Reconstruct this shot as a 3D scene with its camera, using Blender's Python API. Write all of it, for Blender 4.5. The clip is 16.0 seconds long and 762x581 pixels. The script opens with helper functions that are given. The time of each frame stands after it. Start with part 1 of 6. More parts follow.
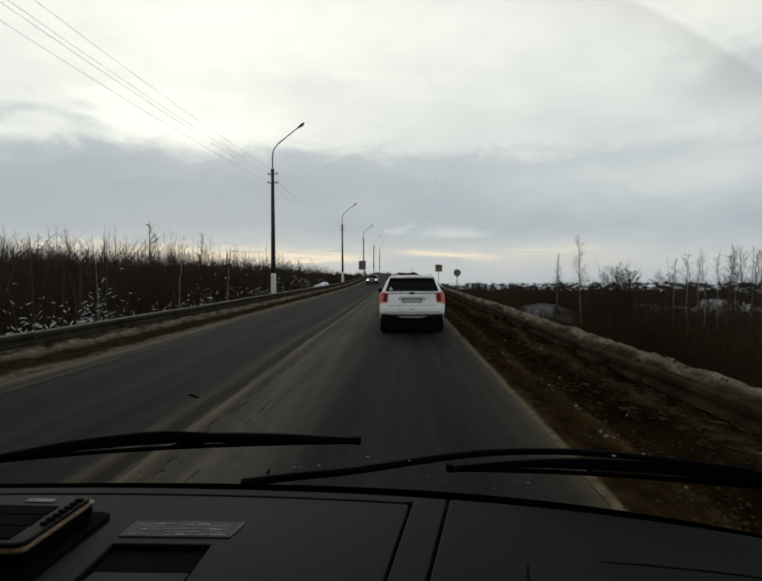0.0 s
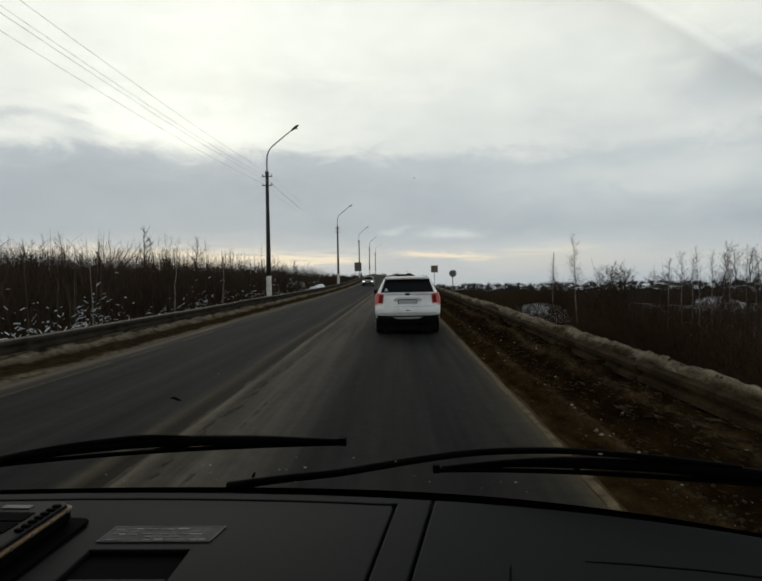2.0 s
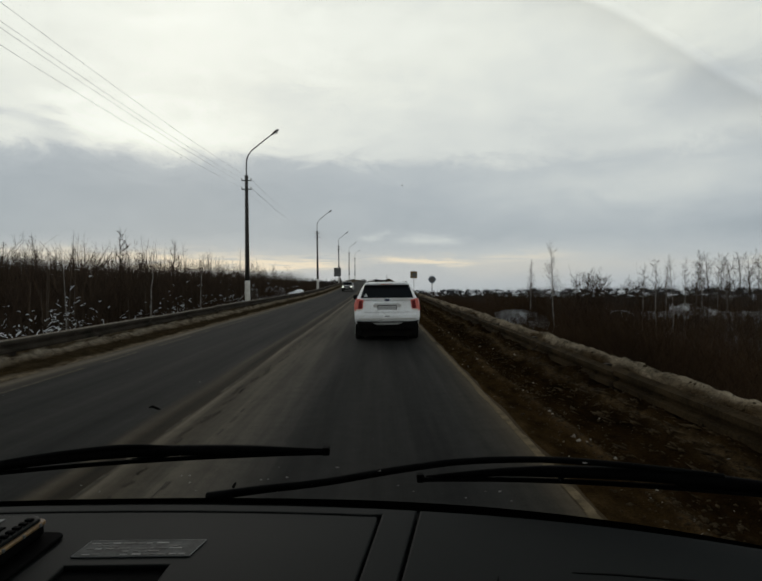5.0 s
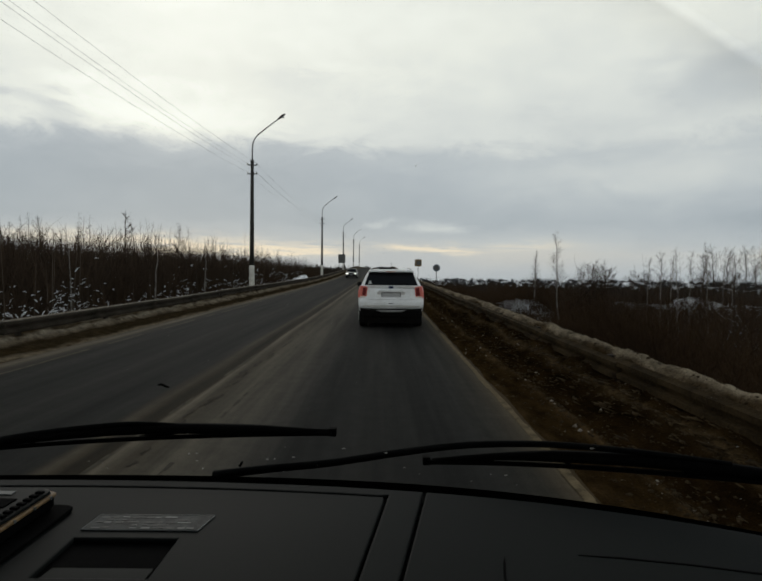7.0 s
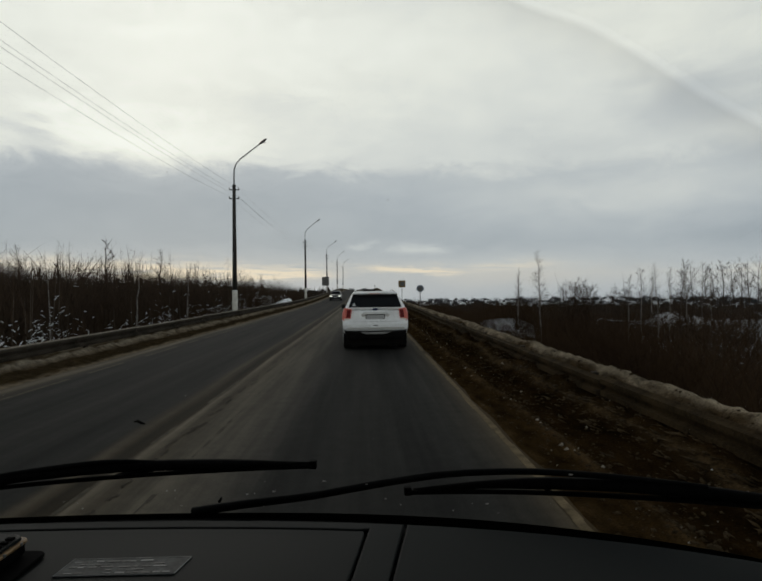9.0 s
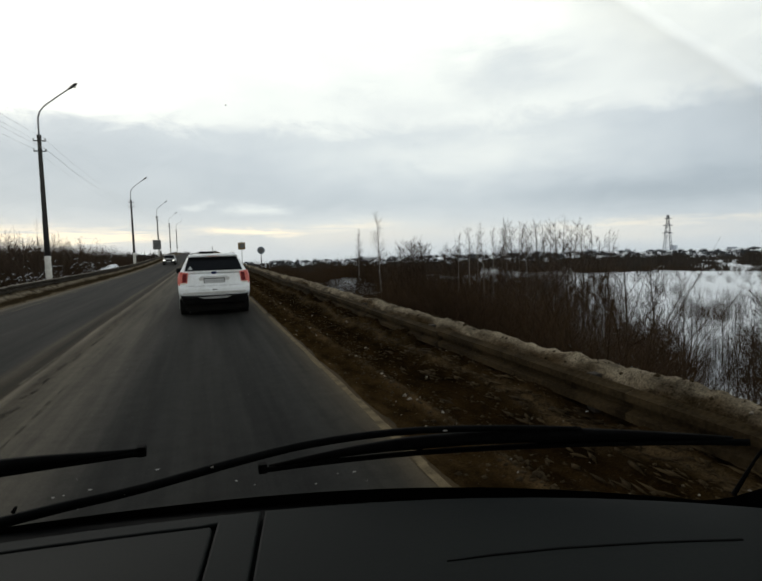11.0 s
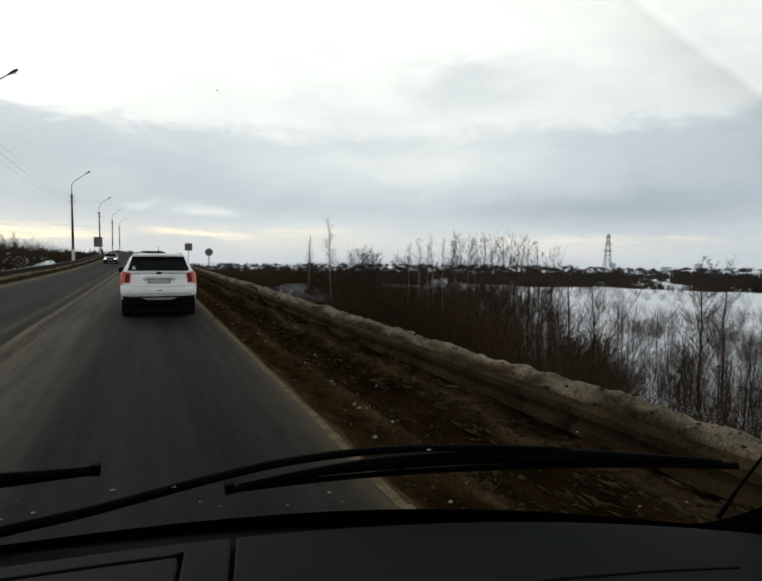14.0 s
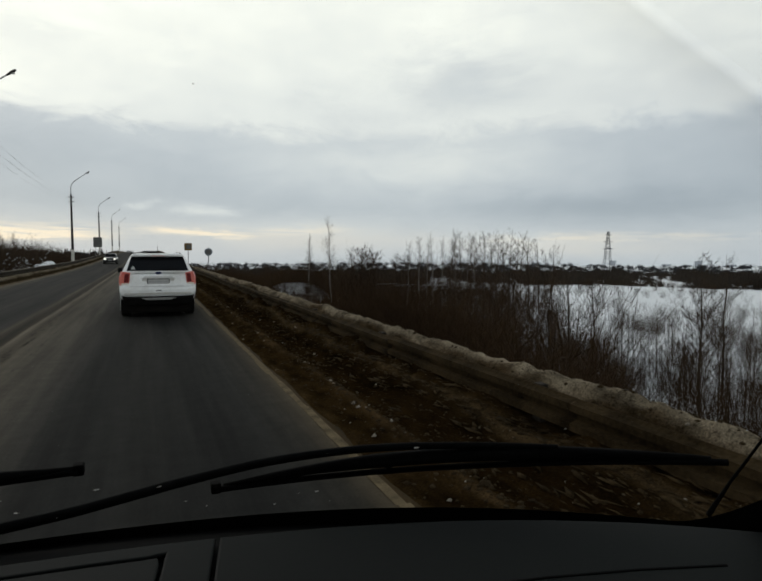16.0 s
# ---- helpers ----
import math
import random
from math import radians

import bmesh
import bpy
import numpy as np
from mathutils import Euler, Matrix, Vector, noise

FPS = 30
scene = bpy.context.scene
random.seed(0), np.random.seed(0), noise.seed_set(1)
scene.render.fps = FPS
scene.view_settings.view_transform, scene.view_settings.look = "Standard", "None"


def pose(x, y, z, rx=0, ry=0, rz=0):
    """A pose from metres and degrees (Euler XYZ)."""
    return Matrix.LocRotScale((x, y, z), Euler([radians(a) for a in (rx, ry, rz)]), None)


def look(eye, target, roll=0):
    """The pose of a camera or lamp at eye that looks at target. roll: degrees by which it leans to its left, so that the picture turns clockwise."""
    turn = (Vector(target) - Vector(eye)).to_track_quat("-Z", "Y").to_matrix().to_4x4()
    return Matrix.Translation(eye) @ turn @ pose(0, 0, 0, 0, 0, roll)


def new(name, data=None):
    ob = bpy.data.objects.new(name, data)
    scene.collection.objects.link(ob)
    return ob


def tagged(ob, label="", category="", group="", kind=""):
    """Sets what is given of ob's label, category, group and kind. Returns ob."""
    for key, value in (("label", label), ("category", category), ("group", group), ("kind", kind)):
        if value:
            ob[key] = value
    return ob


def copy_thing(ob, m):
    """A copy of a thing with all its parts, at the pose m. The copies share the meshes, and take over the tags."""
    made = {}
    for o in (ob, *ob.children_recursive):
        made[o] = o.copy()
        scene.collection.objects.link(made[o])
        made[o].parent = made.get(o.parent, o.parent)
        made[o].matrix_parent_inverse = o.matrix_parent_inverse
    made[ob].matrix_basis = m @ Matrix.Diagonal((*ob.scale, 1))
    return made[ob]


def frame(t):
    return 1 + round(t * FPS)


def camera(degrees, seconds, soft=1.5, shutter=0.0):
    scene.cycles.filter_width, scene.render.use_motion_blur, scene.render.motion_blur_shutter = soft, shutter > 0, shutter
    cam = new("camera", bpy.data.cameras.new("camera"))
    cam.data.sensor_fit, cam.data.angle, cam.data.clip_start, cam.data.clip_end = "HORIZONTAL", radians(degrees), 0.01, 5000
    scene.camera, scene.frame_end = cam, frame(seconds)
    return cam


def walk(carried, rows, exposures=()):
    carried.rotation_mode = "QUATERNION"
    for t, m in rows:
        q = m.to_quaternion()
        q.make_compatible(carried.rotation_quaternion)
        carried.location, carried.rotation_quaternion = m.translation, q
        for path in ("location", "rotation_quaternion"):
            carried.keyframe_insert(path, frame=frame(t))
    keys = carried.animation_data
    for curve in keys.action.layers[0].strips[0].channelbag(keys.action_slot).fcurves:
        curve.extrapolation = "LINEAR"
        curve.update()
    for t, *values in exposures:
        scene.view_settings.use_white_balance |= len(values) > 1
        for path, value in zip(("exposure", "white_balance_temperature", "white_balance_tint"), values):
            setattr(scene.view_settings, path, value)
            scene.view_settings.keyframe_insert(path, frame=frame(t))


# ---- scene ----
cam = camera(68.3, 16.0, soft=1.9)
PATH = [
    (0, (0.004, 0.008, 1.831), (-0.073, 2.005, 1.771), -0.4),
    (0.5, (0.011, 0.006, 1.844), (-0.099, 2.002, 1.804), -1.0),
    (1, (0.017, 0.016, 1.842), (-0.011, 2.015, 1.777), -1.2),
    (1.5, (0.015, 0.012, 1.826), (-0.057, 2.01, 1.765), -0.7),
    (2, (0.023, 0.018, 1.827), (-0.04, 2.016, 1.772), -1.0),
    (2.5, (0.005, 0.002, 1.839), (-0.088, 2.0, 1.798), -0.8),
    (3, (-0.001, 0.002, 1.839), (-0.089, 2.0, 1.807), -0.5),
    (3.5, (0.0, 0.003, 1.843), (-0.082, 2.001, 1.809), -0.4),
    (6, (0.02, 0.036, 1.823), (0.074, 2.035, 1.784), -0.7),
    (6.5, (0.015, 0.03, 1.823), (0.0, 2.03, 1.766), 0.2),
    (7, (0.005, 0.028, 1.822), (0.002, 2.026, 1.741), 0.5),
    (7.5, (-0.004, 0.023, 1.818), (0.009, 2.022, 1.756), 1.3),
    (8, (0.003, 0.022, 1.823), (0.021, 2.022, 1.821), 0.1),
    (10.5, (0.021, 0.047, 1.844), (0.254, 2.033, 1.802), -2.8),
    (11, (0.017, 0.156, 1.809), (0.614, 2.059, 1.655), -1.8),
    (11.5, (0.01, 0.203, 1.804), (0.802, 2.035, 1.685), 1.3),
    (12, (0.0, 0.224, 1.803), (0.809, 2.046, 1.638), 0.6),
    (12.5, (-0.02, 0.215, 1.811), (0.756, 2.054, 1.689), 0.6),
    (13, (-0.009, 0.196, 1.808), (0.671, 2.073, 1.696), 0.8),
    (13.5, (-0.006, 0.196, 1.806), (0.66, 2.079, 1.703), 0.5),
    (14, (-0.012, 0.209, 1.809), (0.755, 2.052, 1.68), 0.5),
    (14.5, (0.007, 0.215, 1.819), (0.825, 2.034, 1.681), -1.4),
    (15, (-0.004, 0.21, 1.81), (0.812, 2.032, 1.681), 0.5),
    (15.5, (0.005, 0.217, 1.798), (0.815, 2.04, 1.652), 0.6),
    (16, (0.006, 0.209, 1.806), (0.773, 2.052, 1.673), 0.2),
]
walk(cam, [(t, look(eye, target, roll)) for t, eye, target, roll in PATH],
     [(0, -0.06), (3.5, -0.12), (6.0, -0.24), (6.5, -0.26), (7.0, -0.17), (8.2, -0.27), (10.5, -0.22), (11.0, 0.32), (11.5, 0.03), (12.0, 0.46), (12.5, 0.38), (13.0, 0.07), (13.5, 0.22), (14.0, 0.30), (15.0, 0.20), (15.5, 0.05), (16.0, 0.06)])

# ---------------------------------------------------------------- sky and sun
BRIGHT = Vector((-0.30, 0.86, 0.40)).normalized()


def make_sky():
    w = bpy.data.worlds.new("overcast_sky")
    scene.world = w
    w.use_nodes = True
    t = w.node_tree
    t.nodes.clear()
    N, L = t.nodes.new, t.links.new

    def math_(op, a, b=None, clamp=False):
        n = N("ShaderNodeMath")
        n.operation, n.use_clamp = op, clamp
        for i, v in enumerate((a, b)):
            if v is None:
                continue
            if isinstance(v, (int, float)):
                n.inputs[i].default_value = v
            else:
                L(v, n.inputs[i])
        return n.outputs[0]

    def stretched(vec, sx, sy, sz):
        n = N("ShaderNodeVectorMath")
        n.operation = "MULTIPLY"
        L(vec, n.inputs[0])
        n.inputs[1].default_value = (sx, sy, sz)
        return n.outputs[0]

    def noise_(vec, scale, detail, rough=0.55, dist=0.0):
        n = N("ShaderNodeTexNoise")
        n.inputs["Scale"].default_value = scale
        n.inputs["Detail"].default_value = detail
        n.inputs["Roughness"].default_value = rough
        n.inputs["Distortion"].default_value = dist
        L(vec, n.inputs["Vector"])
        return n.outputs["Fac"]

    def mix(kind, fac, a, b):
        n = N("ShaderNodeMix")
        n.data_type, n.blend_type = "RGBA", kind
        for sock, v in ((n.inputs[0], fac), (n.inputs[6], a), (n.inputs[7], b)):
            if isinstance(v, (int, float)):
                sock.default_value = v
            elif isinstance(v, tuple):
                sock.default_value = v
            else:
                L(v, sock)
        return n.outputs[2]

    co = N("ShaderNodeTexCoord").outputs["Generated"]
    nrm = N("ShaderNodeVectorMath")
    nrm.operation = "NORMALIZE"
    L(co, nrm.inputs[0])
    d = nrm.outputs[0]
    sep = N("ShaderNodeSeparateXYZ")
    L(d, sep.inputs[0])
    deg = 180 / math.pi
    el = math_("MULTIPLY", math_("ARCSINE", sep.outputs["Z"]), deg)
    az = math_("MULTIPLY", math_("ARCTAN2", sep.outputs["X"], sep.outputs["Y"]), deg)
    # torn outlines: bearings and heights shifted by cloud noise, less so near the horizon
    n1 = noise_(stretched(d, 1, 1, 2.2), 4.5, 6, 0.6, 0.3)
    n2 = noise_(stretched(d, 1.3, 1.3, 3.4), 5.5, 6, 0.62, 0.5)
    loose = math_("ADD", math_("MULTIPLY", el, 0.055, True), 0.12)
    azw = math_("ADD", az, math_("MULTIPLY", math_("SUBTRACT", n1, 0.5), 20.0))
    elw = math_("ADD", el, math_("MULTIPLY", math_("MULTIPLY", math_("SUBTRACT", n2, 0.5), 9.0), loose))

    def bank(a, e, wide, high, amount, total=None):
        """A soft patch of lighter or darker cloud round bearing a and height e, in degrees."""
        p = math_("DIVIDE", math_("SUBTRACT", azw, a), wide)
        q = math_("DIVIDE", math_("SUBTRACT", elw, e), high)
        g = math_("EXPONENT", math_("MULTIPLY", math_("ADD", math_("MULTIPLY", p, p), math_("MULTIPLY", q, q)), -1.0))
        g = math_("MULTIPLY", g, amount)
        return g if total is None else math_("ADD", total, g)

    ramp = N("ShaderNodeValToRGB")
    L(math_("DIVIDE", math_("ADD", elw, 5.0), 95.0, True), ramp.inputs[0])
    # above 33 degrees, out of view, the levels are cut to dim the ground
    levels = [(-5, 0.52), (0, 0.56), (2.6, 0.56), (4.6, 0.50), (8.4, 0.50), (11.0, 0.56), (12.6, 0.78), (18, 0.88), (25, 0.96), (33, 0.86), (46, 0.34), (90, 0.14)]
    while len(ramp.color_ramp.elements) < len(levels):
        ramp.color_ramp.elements.new(0.5)
    for e, (h, v) in zip(ramp.color_ramp.elements, levels):
        e.position, e.color = (h + 5) / 95, (v, v, v, 1)
    tone = N("ShaderNodeRGBToBW")
    L(ramp.outputs["Color"], tone.inputs[0])
    lum = tone.outputs[0]
    # the thin bright cloud before the sun, and the dark shelf below it
    lum = bank(-25, 14.2, 17, 2.2, 0.30, lum)
    lum = bank(-20, 22, 24, 5.5, 0.16, lum)
    lum = bank(-26, 8.8, 20, 2.4, -0.02, lum)
    lum = bank(-35, 14.6, 4.5, 1.1, -0.30, lum)
    lum = bank(-29.5, 13.7, 2.4, 1.0, -0.24, lum)
    lum = bank(-7, 18, 3.5, 1.2, -0.07, lum)
    # greyer cloud to the other side, with a lighter streak and a darker knot
    lum = bank(30, 16.0, 5.5, 2.8, -0.14, lum)
    lum = bank(21, 13.0, 6.0, 1.6, -0.07, lum)
    lum = bank(28, 21.5, 6.0, 2.6, 0.08, lum)
    lum = bank(26, 8.8, 13, 1.4, 0.08, lum)
    lum = bank(27, 8.8, 22, 4.5, 0.15, lum)
    lum = bank(50, 16, 13, 7, -0.10, lum)
    lum = bank(46, 4.4, 15, 1.9, -0.10, lum)
    lum = bank(12, 5.6, 9, 1.6, -0.03, lum)
    # small pale puffs under the shelf
    lum = bank(6.5, 4.0, 1.8, 0.42, 0.17, lum)
    lum = bank(0.5, 4.4, 1.3, 0.35, 0.12, lum)
    lum = bank(15, 1.8, 9, 1.5, 0.09, lum)
    lum = bank(37, 0.8, 9, 1.0, 0.12, lum)
    # broken tone and fine fleece
    c1 = noise_(stretched(d, 1, 1, 2.1), 7.0, 8, 0.6, 0.3)
    c2 = noise_(stretched(d, 1, 1, 3.0), 22.0, 6, 0.6, 0.4)
    lum = math_("MULTIPLY", lum, math_("ADD", 1.0, math_("MULTIPLY", math_("SUBTRACT", c1, 0.5), 0.22)))
    lum = math_("MULTIPLY", lum, math_("ADD", 1.0, math_("MULTIPLY", math_("SUBTRACT", c2, 0.5), 0.07)))
    tint = N("ShaderNodeValToRGB")
    L(lum, tint.inputs[0])
    tints = [(0.36, (0.87, 1.0, 1.135)), (0.55, (0.925, 1.005, 1.075)), (0.74, (0.975, 1.01, 1.0)), (0.98, (1.0, 1.01, 0.935))]
    while len(tint.color_ramp.elements) < len(tints):
        tint.color_ramp.elements.new(0.5)
    for e, (p, c) in zip(tint.color_ramp.elements, tints):
        e.position, e.color = p, (*c, 1)
    grey = N("ShaderNodeCombineXYZ")
    for k in range(3):
        L(lum, grey.inputs[k])
    clouds = mix("MULTIPLY", 1.0, grey.outputs[0], tint.outputs["Color"])
    # warm light through gaps low over the horizon
    cream = bank(16, 1.4, 10, 1.3, 0.45)
    cream = bank(40, 0.6, 10, 0.9, 0.40, cream)
    cream = bank(-24, 2.2, 14, 1.0, 0.35, cream)
    clouds = mix("MIX", math_("MINIMUM", cream, 0.8), clouds, (0.68, 0.63, 0.56, 1))
    streak = noise_(stretched(d, 2.2, 2.2, 30), 4.2, 5, 0.6, 0.4)
    gap = bank(-14, 1.75, 9.5, 0.6, 1.9)
    gap = bank(6.0, 1.8, 4.0, 0.30, 1.7, gap)
    gap = bank(-28, 2.6, 9, 0.5, 0.9, gap)
    gap = bank(13, 2.3, 6, 0.35, 0.5, gap)
    gap = bank(42, 1.5, 12, 0.35, 0.5, gap)
    gap = math_("MULTIPLY", gap, math_("MULTIPLY", math_("SUBTRACT", streak, 0.36), 5.0, True), True)
    clouds = mix("MIX", math_("MULTIPLY", gap, 0.85), clouds, (1.0, 0.87, 0.68, 1))
    sky = N("ShaderNodeTexSky")
    sky.sky_type, sky.sun_disc = "NISHITA", False
    sky.sun_elevation, sky.sun_rotation = radians(23), radians(-19)
    scaled = mix("MULTIPLY", 1.0, sky.outputs[0], (0.07, 0.07, 0.07, 1))
    out = mix("MIX", 0.95, scaled, clouds)
    bg = N("ShaderNodeBackground")
    bg.inputs["Strength"].default_value = 1.0
    L(out, bg.inputs["Color"])
    L(bg.outputs[0], N("ShaderNodeOutputWorld").inputs["Surface"])


make_sky()
sun_data = bpy.data.lights.new("sun", "SUN")
sun_data.energy, sun_data.angle, sun_data.color = 0.4, radians(25), (1.0, 0.95, 0.86)
sun = new("sun", sun_data)
sun.matrix_world = look(BRIGHT * 300, (0, 0, 0))


# ---------------------------------------------------------------- materials
def mat(name, c1, c2=None, rough=0.7, metal=0.0, s1=3.0, s2=45.0, bump=0.15, dist=0.01, spec=0.2, coat=0.0, emit=None, power=0.0, var=0.0):
    """A surface whose colour goes from c1 to c2 by noise at two scales, with fine relief; var: change of tone from object to object."""
    m = bpy.data.materials.new(name)
    m.use_nodes = True
    t = m.node_tree
    N, L = t.nodes.new, t.links.new
    b = t.nodes["Principled BSDF"]
    c2 = c2 or tuple(0.75 * v for v in c1)
    co = N("ShaderNodeTexCoord").outputs["Object"]
    a, f = N("ShaderNodeTexNoise"), N("ShaderNodeTexNoise")
    for n, s, dt in ((a, s1, 5), (f, s2, 3)):
        n.inputs["Scale"].default_value, n.inputs["Detail"].default_value = s, dt
        L(co, n.inputs["Vector"])
    mul = N("ShaderNodeMath")
    mul.operation = "MULTIPLY_ADD"
    L(f.outputs["Fac"], mul.inputs[0])
    mul.inputs[1].default_value = 0.6
    L(a.outputs["Fac"], mul.inputs[2])
    mr = N("ShaderNodeMapRange")
    mr.inputs["From Min"].default_value, mr.inputs["From Max"].default_value = 0.55, 1.05
    L(mul.outputs[0], mr.inputs["Value"])
    mx = N("ShaderNodeMix")
    mx.data_type = "RGBA"
    mx.inputs[6].default_value, mx.inputs[7].default_value = (*c1, 1), (*c2, 1)
    L(mr.outputs[0], mx.inputs[0])
    col = mx.outputs[2]
    if var:
        info, hsv = N("ShaderNodeObjectInfo"), N("ShaderNodeHueSaturation")
        vr = N("ShaderNodeMapRange")
        vr.inputs["To Min"].default_value, vr.inputs["To Max"].default_value = 1 - var, 1 + var
        L(info.outputs["Random"], vr.inputs["Value"])
        L(vr.outputs[0], hsv.inputs["Value"])
        L(col, hsv.inputs["Color"])
        col = hsv.outputs[0]
    L(col, b.inputs["Base Color"])
    b.inputs["Roughness"].default_value, b.inputs["Metallic"].default_value = rough, metal
    b.inputs["Specular IOR Level"].default_value, b.inputs["Coat Weight"].default_value = (min(spec, 0.02) if rough >= 0.8 else spec), coat
    if bump:
        bp = N("ShaderNodeBump")
        bp.inputs["Strength"].default_value, bp.inputs["Distance"].default_value = bump, dist
        L(mul.outputs[0], bp.inputs["Height"])
        L(bp.outputs[0], b.inputs["Normal"])
    if emit:
        b.inputs["Emission Color"].default_value, b.inputs["Emission Strength"].default_value = (*emit, 1), power
    return m


def ground_mat(name, kind):
    """Road, verge and field: colour bands along the road's run, broken by noise."""
    m = bpy.data.materials.new(name)
    m.use_nodes = True
    t = m.node_tree
    N, L = t.nodes.new, t.links.new
    b = t.nodes["Principled BSDF"]
    co = N("ShaderNodeTexCoord").outputs["Object"]
    sep = N("ShaderNodeSeparateXYZ")
    L(co, sep.inputs[0])

    def noise_(scale, detail, stretch=(1, 1, 1), rough=0.6):
        v = N("ShaderNodeVectorMath")
        v.operation = "MULTIPLY"
        L(co, v.inputs[0])
        v.inputs[1].default_value = stretch
        n = N("ShaderNodeTexNoise")
        n.inputs["Scale"].default_value, n.inputs["Detail"].default_value, n.inputs["Roughness"].default_value = scale, detail, rough
        L(v.outputs[0], n.inputs["Vector"])
        return n.outputs["Fac"]

    def rng(v, a, b_, c=0.0, d=1.0):
        n = N("ShaderNodeMapRange")
        for k, x in zip(("From Min", "From Max", "To Min", "To Max"), (a, b_, c, d)):
            n.inputs[k].default_value = x
        L(v, n.inputs["Value"])
        return n.outputs[0]

    def op(o, a, b_):
        n = N("ShaderNodeMath")
        n.operation = o
        for i, v in enumerate((a, b_)):
            if isinstance(v, (int, float)):
                n.inputs[i].default_value = v
            else:
                L(v, n.inputs[i])
        return n.outputs[0]

    def mix(fac, a, b_, kind="MIX"):
        n = N("ShaderNodeMix")
        n.data_type, n.blend_type = "RGBA", kind
        for s, v in ((n.inputs[0], fac), (n.inputs[6], a), (n.inputs[7], b_)):
            if isinstance(v, tuple):
                s.default_value = (*v, 1)
            elif isinstance(v, (int, float)):
                s.default_value = v
            else:
                L(v, s)
        return n.outputs[2]

    def ramp(v, stops):
        n = N("ShaderNodeValToRGB")
        L(v, n.inputs[0])
        while len(n.color_ramp.elements) < len(stops):
            n.color_ramp.elements.new(0.5)
        for e, (p, c) in zip(n.color_ramp.elements, stops):
            e.position, e.color = p, (*c, 1)
        return n.outputs["Color"]

    fine, mid, big = noise_(55, 4), noise_(4.5, 5), noise_(0.55, 4)
    if kind == "road":
        wob = op("MULTIPLY", op("SUBTRACT", noise_(0.9, 4, (1, 0.12, 1)), 0.5), 0.22)
        x = rng(op("ADD", sep.outputs["X"], wob), -7.5, 2.5)
        p = lambda m_: (m_ + 7.5) / 10
        A, B, D, E = (0.0150, 0.0148, 0.0142), (0.0205, 0.0198, 0.0184), (0.105, 0.088, 0.066), (0.036, 0.025, 0.014)
        col = ramp(x, [(p(-7.2), E), (p(-6.80), D), (p(-6.62), (0.045, 0.038, 0.029)), (p(-6.3), B), (p(-5.2), A), (p(-4.4), B), (p(-3.6), A), (p(-3.15), B), (p(-3.0), (0.060, 0.050, 0.036)), (p(-2.88), (0.036, 0.029, 0.020)), (p(-2.78), (0.017, 0.0135, 0.009)),
                       (p(-2.62), (0.020, 0.0155, 0.010)), (p(-2.55), (0.115, 0.097, 0.073)), (p(-2.36), (0.052, 0.043, 0.031)), (p(-2.08), (0.074, 0.064, 0.049)), (p(-1.6), (0.066, 0.058, 0.047)), (p(-1.25), (0.044, 0.040, 0.034)), (p(-0.95), (0.022, 0.021, 0.0195)), (p(-0.6), A), (p(-0.1), B),
                       (p(0.6), A), (p(1.05), B), (p(1.38), (0.030, 0.027, 0.022)), (p(1.60), (0.060, 0.048, 0.033)), (p(1.70), (0.040, 0.027, 0.013)), (p(2.2), (0.030, 0.020, 0.009))])
        streak = noise_(3.2, 5, (1, 0.035, 1))
        col = mix(1.0, col, mix(rng(streak, 0.32, 0.68), (0.62, 0.62, 0.62), (1.36, 1.35, 1.32)), "MULTIPLY")
        col = mix(1.0, col, mix(rng(mid, 0.3, 0.7), (0.86, 0.86, 0.86), (1.12, 1.12, 1.12)), "MULTIPLY")
        col = mix(1.0, col, mix(rng(fine, 0.3, 0.7), (0.84, 0.84, 0.84), (1.16, 1.16, 1.16)), "MULTIPLY")
        rgh, bump, bd = 0.85, 0.35, 0.006
    elif kind == "verge":
        wob = op("MULTIPLY", op("SUBTRACT", noise_(1.4, 5, (1, 0.3, 1)), 0.5), 0.7)
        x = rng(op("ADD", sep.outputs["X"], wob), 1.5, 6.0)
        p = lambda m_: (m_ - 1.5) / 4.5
        # mud bands; the dark stop at 3.5 paints shade behind the rail
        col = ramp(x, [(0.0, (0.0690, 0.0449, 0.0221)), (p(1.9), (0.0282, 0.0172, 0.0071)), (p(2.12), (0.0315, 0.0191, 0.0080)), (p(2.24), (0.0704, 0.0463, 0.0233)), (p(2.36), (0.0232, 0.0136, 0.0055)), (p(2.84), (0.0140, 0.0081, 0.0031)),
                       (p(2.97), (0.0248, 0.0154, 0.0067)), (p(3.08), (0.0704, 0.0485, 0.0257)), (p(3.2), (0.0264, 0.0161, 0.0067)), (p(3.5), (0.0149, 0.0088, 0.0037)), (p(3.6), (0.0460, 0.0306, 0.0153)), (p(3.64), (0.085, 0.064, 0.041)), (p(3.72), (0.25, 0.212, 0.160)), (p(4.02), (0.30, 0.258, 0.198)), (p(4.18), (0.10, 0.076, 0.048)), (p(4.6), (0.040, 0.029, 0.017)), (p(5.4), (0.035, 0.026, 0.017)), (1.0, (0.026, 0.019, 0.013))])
        crumb = rng(noise_(16, 5), 0.56, 0.63)
        col = mix(op("MULTIPLY", crumb, 0.55), col, (0.030, 0.020, 0.011))
        col = mix(rng(noise_(9, 6), 0.67, 0.73), col, (0.24, 0.20, 0.15))
